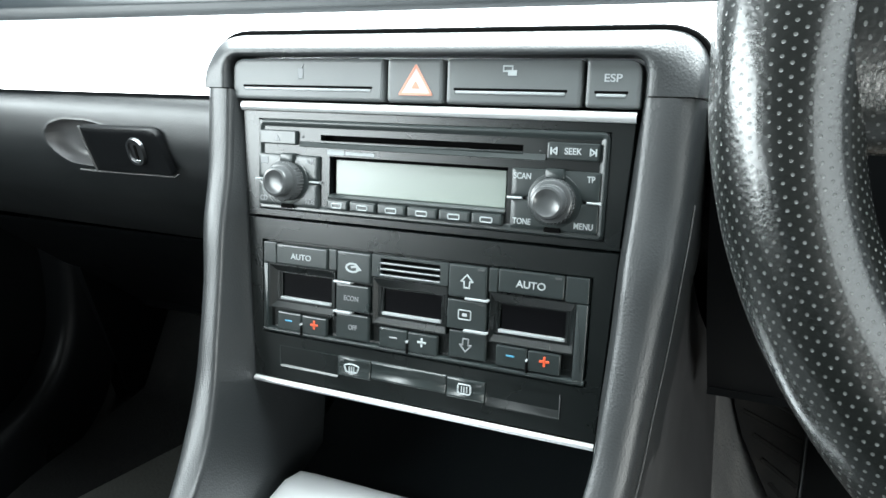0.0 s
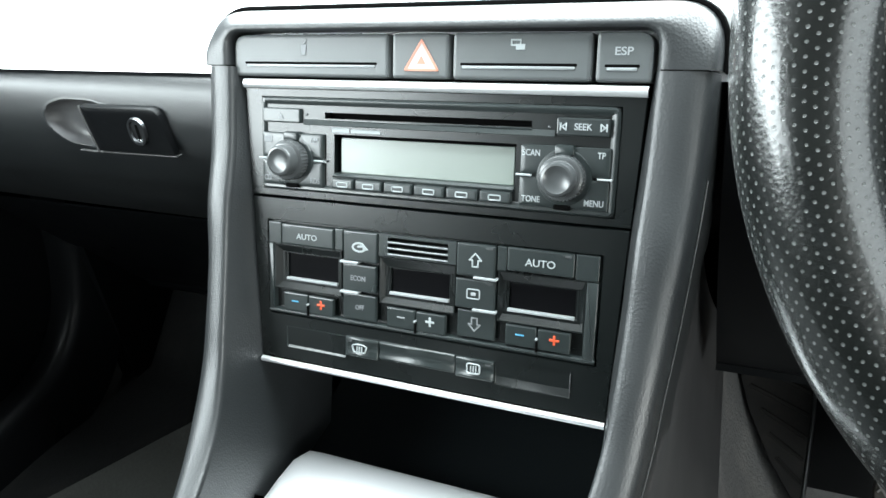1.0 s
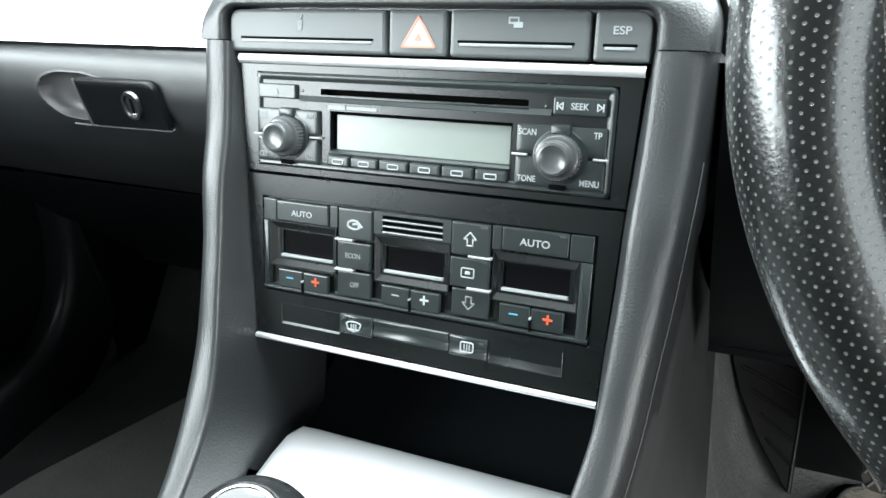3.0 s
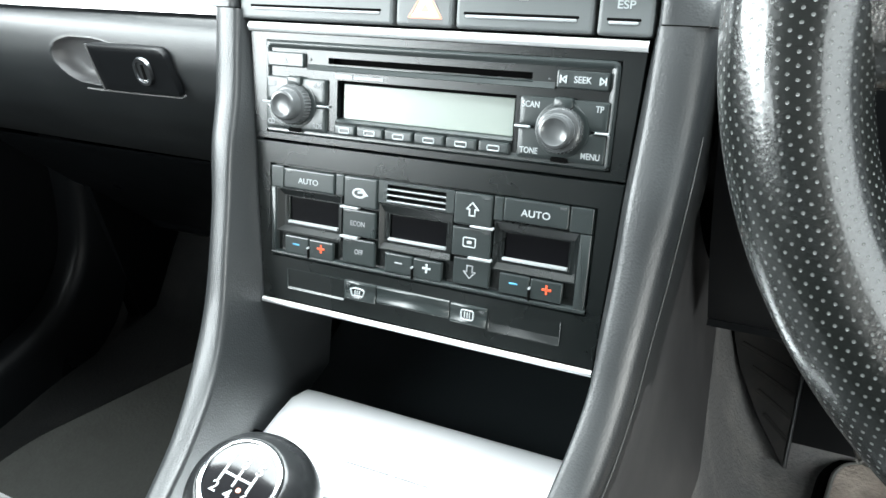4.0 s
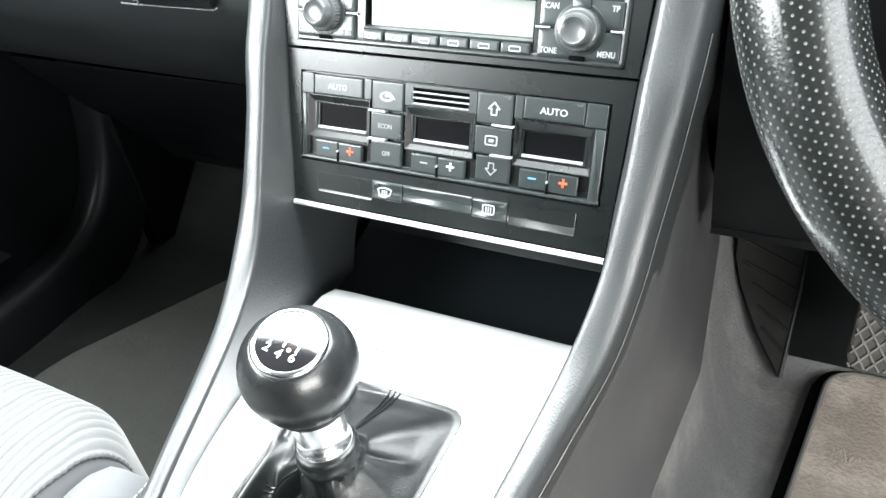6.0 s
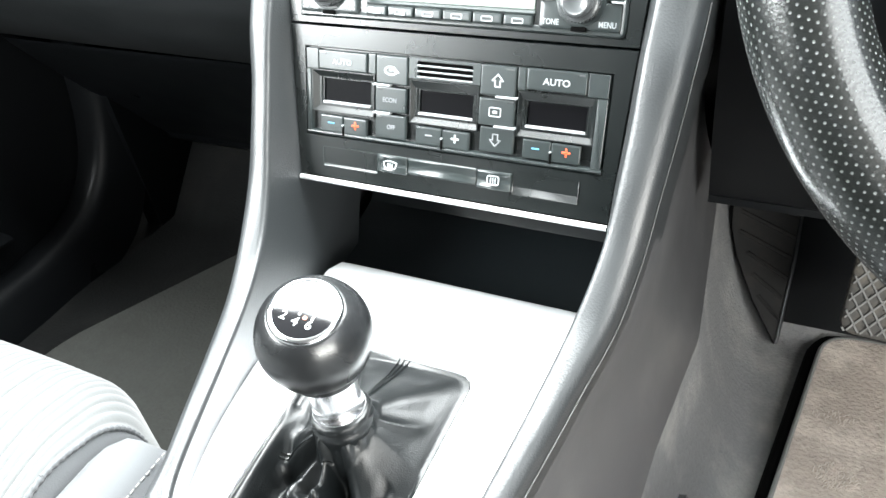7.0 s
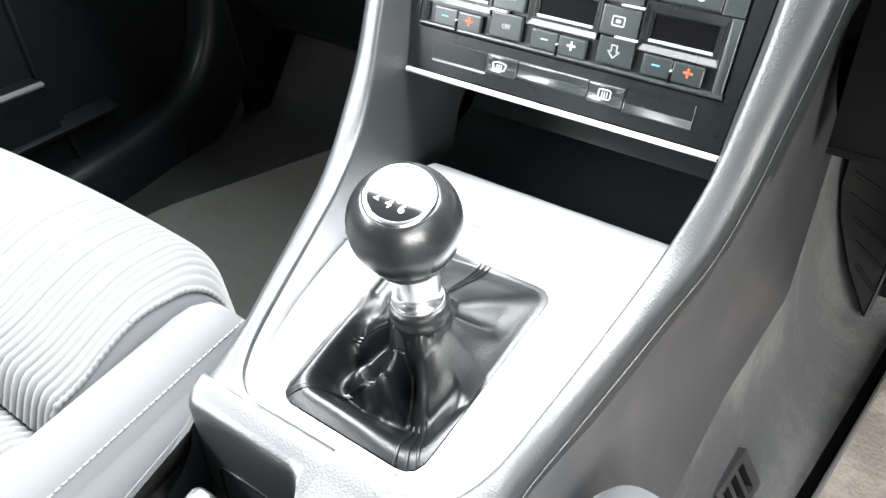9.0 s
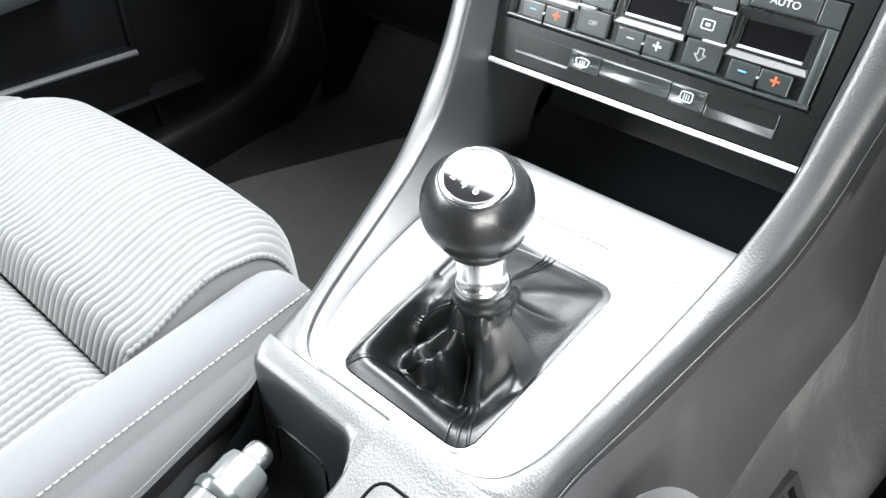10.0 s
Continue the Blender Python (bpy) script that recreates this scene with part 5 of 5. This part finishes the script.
for j in range(12):
    t = j / 11
    rows.append([(-0.63 + 0.50 * s / 10, -0.86 - 0.22 * t - 0.03 * math.cos(math.pi * (s / 10 - 0.5)), 0.26 + 0.62 * t) for s in range(11)])
loft(bm, rows, closed=False)
# out of view; dark so the fascia reflects less light
part("backrest", bm, M_CARPET_DARKENED, seat, "unseen backrest, dark to cut bounce light")

# driver's seat: only its front corner comes into view
dseat = thing("driver_seat", "grey cloth driver's seat, front corner", "car seat")
bm = bmesh.new()
slab(bm, rr(0.40, 0.50, 0.05, 0.365, -0.480, 8), 0.08, 0.315, 0.035)
part("seat_cushion", bm, M_BOLSTER, dseat, "smooth grey seat cushion", angle=60)
bm = bmesh.new()
slab(bm, rr(0.060, 0.50, 0.028, 0.150, -0.452, 8), 0.10, 0.322, 0.026)
part("bolster", bm, M_BOLSTER, dseat, "smooth grey seat bolster", angle=60)

# ---- floor ----
def floor_sheet(s, t, sg):
    y = 0.62 - 1.75 * t
    xb, zt = tunnel_foot(max(-0.62, min(0.37, y)))
    xb, zt = xb - 0.0008, zt + 0.0012
    if s < 0.3:
        q = s / 0.3
        x = xb + 0.075 * q ** 1.5
        z = zt + (0.045 - zt) * math.sin(q * math.pi / 2) ** 1.15
    else:
        q = (s - 0.3) / 0.7
        x = xb + 0.075 + (0.95 - xb if sg > 0 else 0.72 - xb) * q * 0.9
        z = 0.045
    toe = max(0.0, y - 0.27)
    z = z + toe * 0.95 * (1 if s >= 0.3 else s / 0.3)
    z += 0.004 * noise.noise(Vector((x * 9, y * 9, 1.7 + sg)))
    return (sg * x, y, z)


# passenger side uses the darkened carpet: shade under the dashboard is painted
for sg, mt, nm, lb in ((1, M_CARPET, "floor_driver", "worn dusty grey footwell carpet"), (-1, M_CARPET_DARKENED, "floor_passenger", "passenger footwell carpet darkened for the footwell shade")):
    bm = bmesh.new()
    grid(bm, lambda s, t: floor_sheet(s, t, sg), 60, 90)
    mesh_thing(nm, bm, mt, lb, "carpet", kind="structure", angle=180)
bm = bmesh.new()
cuboid(bm, -1.0, -2.3, -0.03, 1.1, 0.7, 0.0)
mesh_thing("floor_pan", bm, M_CARPET_DARKENED, "dark floor pan under the carpets", "floor", kind="structure")

# added black sheet over the carpet: stands in for shade behind the pedals
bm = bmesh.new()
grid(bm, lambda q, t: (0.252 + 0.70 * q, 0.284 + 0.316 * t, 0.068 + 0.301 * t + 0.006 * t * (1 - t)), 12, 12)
mesh_thing("toe_shade_sheet", bm, M_PLASTIC, "added black sheet painting the footwell shade behind the pedals", "toe board", kind="structure", angle=180)

# driver's mat
mat_ob = thing("floor_mat", "worn brown carpet mat on the driver's floor", "floor mat")
mo = poly([(0.188, -0.42), (0.66, -0.42), (0.66, 0.288), (0.2975, 0.282)], [0.03, 0.03, 0.03, 0.035], 7)
bm = bmesh.new()
slab(bm, mo, 0.045, 0.066, 0.003)
part("carpet", bm, M_MAT, mat_ob)
# deep black bead drawn as the shadow between mat and carpet
bm = bmesh.new()
tube(bm, [(x, y, 0.0540) for x, y in inset(mo, -0.0055)], 0.0075, 8, True)
part("edge_shadow", bm, M_HOLE, mat_ob, "black bead painting the shadow gap beside the mat")
bm = bmesh.new()
tube(bm, [(x, y, 0.0640) for x, y in inset(mo, 0.0005)], 0.0026, 8, True)
part("edge_binding", bm, M_PIPING, mat_ob, "pale worn edge binding")

# worn places with loose pale threads
rng = random.Random(11)
for px, py, sx, sy, count in ((0.309, 0.158, 0.020, 0.008, 40), (0.313, 0.083, 0.019, 0.016, 90), (0.345, 0.060, 0.012, 0.012, 30)):
    bm = bmesh.new()
    for _ in range(count):
        r, a = rng.random() ** 0.5, rng.uniform(0, 2 * math.pi)
        x, y = px + sx * r * math.cos(a), py + sy * r * math.sin(a)
        d = rng.gauss(1.15, 0.35)
        ln = rng.uniform(0.003, 0.007)
        tube(bm, [(x, y, 0.0656), (x + 0.5 * ln * math.cos(d), y + 0.5 * ln * math.sin(d), 0.0674), (x + ln * math.cos(d), y + ln * math.sin(d), 0.0658)], 0.0005, 4)
    part("worn_patch", bm, M_FRAY, mat_ob, "pale frayed threads")

# added sheet: lit part of the passenger carpet, cut along the shadow's edge
lit_sheet = thing("floor_mat", "added olive grey sheet painting the lit part of the passenger carpet", "floor mat")
pm = poly([(-0.625, -0.42), (-0.235, -0.42), (-0.235, 0.265), (-0.463, 0.265), (-0.625, -0.030)], [0.03, 0.03, 0.02, 0.02, 0.05], 6)
bm = bmesh.new()
slab(bm, pm, 0.0450, 0.0530, 0.003)
part("carpet", bm, M_LIT_CARPET, lit_sheet)

# footrest
rest = thing("footrest", "black ribbed rubber footrest with a worn metal edge", "footrest")


def on_rest(x, q):
    """q: metres up the sloping face from y = 0.25."""
    return Vector((x, 0.25 + q * 0.7071, 0.062 + q * 0.7071))


fo = [(0.247, 0.0), (0.250, 0.10), (0.2475, 0.19), (0.172, 0.185), (0.176, 0.13), (0.188, 0.095), (0.215, 0.045)]
bm = bmesh.new()
nrm = Vector((0, -0.7071, 0.7071))
loft(bm, [[on_rest(x, q) - nrm * 0.03 for x, q in fo], [on_rest(x, q) for x, q in fo]], cap0=True, cap1=True)
part("face", bm, M_RUBBER, rest)
for k in range(7):
    q0 = 0.030 + 0.024 * k
    bm = bmesh.new()
    xl = 0.232 - q0 * 0.42 if q0 < 0.10 else 0.186 - (q0 - 0.1) * 0.1
    a, b = on_rest(max(0.178, xl), q0 + 0.022), on_rest(0.246, q0)
    tube(bm, [a + nrm * 0.001, b + nrm * 0.001], 0.0024, 6)
    part("rib", bm, M_RUBBER, rest)
bm = bmesh.new()
tube(bm, [on_rest(0.2475, 0.0) + nrm * 0.001, on_rest(0.2505, 0.10) + nrm * 0.001, on_rest(0.248, 0.188) + nrm * 0.001], 0.0019, 6)
part("metal_edge", bm, M_LOCK, rest, "worn bright metal edge")

# pedal with a diamond tread
pedal = thing("clutch_pedal", "worn black pedal with a diamond tread pad", "pedal", Matrix.Translation((0.330, 0.200, 0.205)) @ pose(0, 0, 0, 55, 0, -4))
bm = bmesh.new()
po = rr(0.074, 0.088, 0.014, 0, 0, 6)
slab(bm, po, -0.010, 0.0, 0.003)
part("pad", bm, M_PEDAL, pedal)
bm = bmesh.new()
for d in (-1, 1):
    for k in range(-6, 7):
        pts = []
        for q in range(-30, 31):
            x = q * 0.002
            y = d * x * 1.35 + k * 0.017
            if abs(x) < 0.035 and abs(y) < 0.042:
                pts.append((x, y))
        if len(pts) > 1:
            stroke(bm, [pts[0], pts[-1]], 0.0020, -0.001, 0.0022)
part("tread", bm, M_PIPING, pedal, "dusty diamond tread ribs")
bm = bmesh.new()
tube(bm, [(0, 0.02, -0.01), (0, 0.10, -0.05), (0, 0.25, -0.10)], 0.008, 8)
part("arm", bm, M_PLASTIC, pedal, "black pedal arm")

# slotted clip on the tunnel carpet
clip = thing("carpet_vent", "small grey slotted plastic vent in the carpet", "vent", Matrix.Translation((0.191, -0.050, 0.1055)) @ pose(0, 0, 0, 0, 58, -8))
bm = bmesh.new()
holed(bm, -0.020, -0.028, 0.020, 0.028, [(-0.014, -0.020 + 0.014 * k, 0.014, -0.011 + 0.014 * k) for k in range(3)], -0.004, 0.004, 0.007)
part("grille", bm, M_TUNNEL, clip)
bm = bmesh.new()
cuboid(bm, -0.018, -0.026, -0.006, 0.018, 0.026, -0.003)
part("vent_back", bm, M_HOLE, clip)

# ---- passenger door, sill and kick panel ----
door = thing("passenger_door", "closed dark plastic door with a map pocket", "car door")
bm = bmesh.new()
loft(bm, [[(-0.735, 0.26, z) for z in (0.03, 0.2, 0.3, 0.45, 0.72)], [(-0.735, -2.2, z) for z in (0.03, 0.2, 0.3, 0.45, 0.72)]], closed=False)
part("door_panel", bm, M_PLASTIC, door)
bm = bmesh.new()
rows = []
for j in range(12):
    y = -0.044 - 0.75 * j / 11
    zl = 0.240 + 0.13 * (-0.044 - y)
    rows.append([(-0.735, y, zl + 0.004), (-0.712, y, zl + 0.006), (-0.704, y, zl + 0.003), (-0.702, y, zl - 0.004), (-0.706, y, zl - 0.012), (-0.708, y, zl - 0.04), (-0.715, y, 0.165)])
loft(bm, rows, closed=False)
part("map_pocket", bm, M_PLASTIC, door, "dark plastic map pocket with a pale lip", angle=50)
# lip in a paler plastic than the pocket: daylight on it is painted
bm = bmesh.new()
tube(bm, [(-0.7035, -0.046, 0.2445), (-0.7035, -0.22, 0.2670), (-0.7035, -0.7, 0.329)], 0.0042, 8)
part("pocket_lip", bm, M_TUNNEL, door, "pocket lip in paler plastic for its lit edge")
bm = bmesh.new()
loft(bm, [[(-0.735, y, z + 0.006), (-0.712, y, z + 0.004), (-0.706, y, z), (-0.707, y, z - 0.004), (-0.735, y, z - 0.008)] for y, z in ((0.040, 0.163), (-0.006, 0.168), (-0.118, 0.180), (-0.80, 0.255))], closed=False)
part("lower_ridge", bm, M_PLASTIC, door, "dark ridge along the foot of the door", angle=60)
bm = bmesh.new()
rows = []
for j in range(10):
    y = -0.10 - 0.75 * j / 9
    rows.append([(-0.735, y, 0.345), (-0.70, y, 0.352), (-0.672, y, 0.362), (-0.668, y, 0.375), (-0.68, y, 0.40), (-0.735, y, 0.42)])
loft(bm, rows, closed=False)
part("armrest", bm, M_PAD, door, "grey padded armrest", angle=50)
bm = bmesh.new()
tube(bm, [(-0.731, -0.030, 0.10), (-0.731, -0.036, 0.25), (-0.731, -0.024, 0.40), (-0.731, -0.016, 0.6)], 0.005, 8)
part("door_edge", bm, M_PLASTIC, door, "front edge of the door trim")

bm = bmesh.new()
sill = smooth_path([(-0.72, -0.9, 0.083), (-0.715, -0.4, 0.080), (-0.71, -0.05, 0.078), (-0.705, 0.06, 0.080), (-0.70, 0.135, 0.096), (-0.70, 0.19, 0.135), (-0.70, 0.225, 0.20), (-0.70, 0.245, 0.30), (-0.70, 0.25, 0.45)], 60)
rows = []
for p in sill:
    rows.append([(p[0] - 0.03, p[1] - 0.010, p[2] + 0.034), (p[0] + 0.0, p[1] - 0.010, p[2] + 0.036), (p[0] + 0.010, p[1] - 0.006, p[2] + 0.030), (p[0] + 0.016, p[1], p[2] + 0.018), (p[0] + 0.022, p[1] + 0.012, p[2] - 0.008), (p[0] + 0.028, p[1] + 0.03, p[2] - 0.045)])
loft(bm, rows, closed=False)
mesh_thing("sill_trim", bm, M_PLASTIC, "dark plastic sill trim curving up to the kick panel", "sill trim", kind="structure", angle=60)
shell_wall("wall_kick_panel", [(-0.70, 0.24, 0.0), (-0.70, 0.62, 0.0), (-0.70, 0.62, 0.6), (-0.70, 0.24, 0.6)], M_PLASTIC, "black kick panel beside the passenger footwell", "wall")

# ---- steering wheel ----
def perforated():
    mt = material("perforated_leather", (0.0085, 0.0098, 0.0092), 0.25, grain=0.00022, scale=1100, spec=0.9, coat=0.6)
    mt.node_tree.nodes["Principled BSDF"].inputs["Coat Roughness"].default_value = 0.10
    nt = mt.node_tree
    N, L = nt.nodes, nt.links
    b = N["Principled BSDF"]

    def op(kind, a, c_=None):
        nd = N.new("ShaderNodeMath")
        nd.operation = kind
        for i, v in enumerate((a, c_)):
            if v is None:
                continue
            if isinstance(v, (int, float)):
                nd.inputs[i].default_value = v
            else:
                L.new(v, nd.inputs[i])
        return nd.outputs[0]

    uv = N.new("ShaderNodeUVMap")
    sep = N.new("ShaderNodeSeparateXYZ")
    L.new(uv.outputs[0], sep.inputs[0])
    u, v = op("DIVIDE", sep.outputs[0], 0.0037), op("DIVIDE", sep.outputs[1], 0.0024)
    row = op("FLOOR", v)
    u2 = op("ADD", u, op("MULTIPLY", op("MODULO", row, 2.0), 0.5))
    fu, fv = op("SUBTRACT", op("FRACT", u2), 0.5), op("SUBTRACT", op("FRACT", v), 0.5)
    du, dv = op("MULTIPLY", fu, 3.7), op("MULTIPLY", fv, 2.4)
    dist = op("SQRT", op("ADD", op("MULTIPLY", du, du), op("MULTIPLY", dv, dv)))
    mr = N.new("ShaderNodeMapRange")
    mr.interpolation_type = "SMOOTHSTEP"
    mr.inputs["From Min"].default_value = 0.34
    mr.inputs["From Max"].default_value = 0.56
    mr.inputs["To Min"].default_value = 1.0
    mr.inputs["To Max"].default_value = 0.0
    L.new(dist, mr.inputs["Value"])
    dot = mr.outputs[0]
    old = b.inputs["Base Color"].links[0].from_socket
    # dots paler than the leather: light caught in the pits, put into the colour
    mx = N.new("ShaderNodeMixRGB")
    mx.inputs["Color2"].default_value = (0.11, 0.12, 0.115, 1)
    L.new(op("MULTIPLY", dot, 0.75), mx.inputs["Fac"])
    L.new(old, mx.inputs["Color1"])
    L.new(mx.outputs[0], b.inputs["Base Color"])
    rough = b.inputs["Roughness"].links[0].from_socket
    L.new(op("ADD", rough, op("MULTIPLY", dot, 0.4)), b.inputs["Roughness"])
    prev = b.inputs["Normal"].links[0].from_socket
    bp = N.new("ShaderNodeBump")
    bp.inputs["Strength"].default_value = 0.8
    bp.inputs["Distance"].default_value = 0.0011
    bp.invert = True
    L.new(dot, bp.inputs["Height"])
    L.new(prev, bp.inputs["Normal"])
    L.new(bp.outputs[0], b.inputs["Normal"])
    return mt


M_PERF = perforated()
W_PHI = radians(25)
WHEEL = Matrix.Translation((0.3565, -0.1086, 0.6618)) @ pose(0, 0, 0, 0, 0, 4.4) @ Matrix(((1, 0, 0, 0), (0, math.sin(W_PHI), -math.cos(W_PHI), 0), (0, math.cos(W_PHI), math.sin(W_PHI), 0), (0, 0, 0, 1)))
W_R, W_T = 0.1718, 0.0200


def uv_sheet(name, fn, nu, nv, scale_u, scale_v, mat, parent, label, wrap=False):
    """A sheet with lengths in metres as its UV."""
    bm = bmesh.new()
    layer = bm.loops.layers.uv.new("UVMap")
    rows = [[bm.verts.new(fn(i / nu, j / nv)) for i in range(nu + 1)] for j in range(nv + 1)]
    for j in range(nv):
        for i in range(nu):
            f = bm.faces.new((rows[j][i], rows[j][i + 1], rows[j + 1][i + 1], rows[j + 1][i]))
            for lp, (di, dj) in zip(f.loops, ((0, 0), (1, 0), (1, 1), (0, 1))):
                lp[layer].uv = ((i + di) / nu * scale_u, (j + dj) / nv * scale_v)
    return part(name, bm, mat, parent, label, angle=180)


wheel = thing("steering_wheel", "perforated black leather steering wheel", "steering wheel", WHEEL)


def rim_point(s, t):
    a = 2 * math.pi * s
    b = 2 * math.pi * t
    # thicker at the thumb rests
    thumb = sum(math.exp(-(((a - radians(g) + math.pi) % (2 * math.pi) - math.pi) / 0.30) ** 2) for g in (172, 8))
    rr_ = W_T * (1 + 0.10 * thumb)
    ri = W_R - 0.003 * thumb
    r = ri + rr_ * math.cos(b)
    return (r * math.cos(a), r * math.sin(a), rr_ * 0.92 * math.sin(b))


uv_sheet("rim", rim_point, 200, 32, 2 * math.pi * W_R, 0.1224, M_PERF, wheel, "thick perforated leather rim")


def spoke(sg, a0, w0, w1, name):
    def fn(s, t):
        b = 2 * math.pi * t
        r = W_R - 0.010 - (W_R - 0.075) * s
        w = w0 + (w1 - w0) * s ** 0.6
        th = 0.017 - 0.003 * s
        x, y = r, w * math.cos(b)
        z = th * math.sin(b) - 0.007 * s
        a = radians(a0)
        return (x * math.cos(a) - y * math.sin(a), x * math.sin(a) + y * math.cos(a), z)
    return uv_sheet(name, fn, 24, 24, 0.10, 0.19, M_PERF if sg else M_PLASTIC, wheel, "")


spoke(1, 174, 0.046, 0.040, "spoke")
spoke(1, 6, 0.046, 0.040, "spoke")
spoke(0, 270, 0.028, 0.038, "spoke")
bm = bmesh.new()
lathe(bm, [(0.05, -0.03), (0.082, -0.025), (0.088, -0.010), (0.080, 0.004), (0.055, 0.012), (0.02, 0.014)], 48)
part("airbag_cover", bm, M_PLASTIC, wheel, "black airbag cover", angle=60)
bm = bmesh.new()
lathe(bm, [(0.045, -0.20), (0.05, -0.10), (0.06, -0.035), (0.05, -0.02)], 32)
part("column_shroud", bm, M_PLASTIC, wheel, "black column shroud")
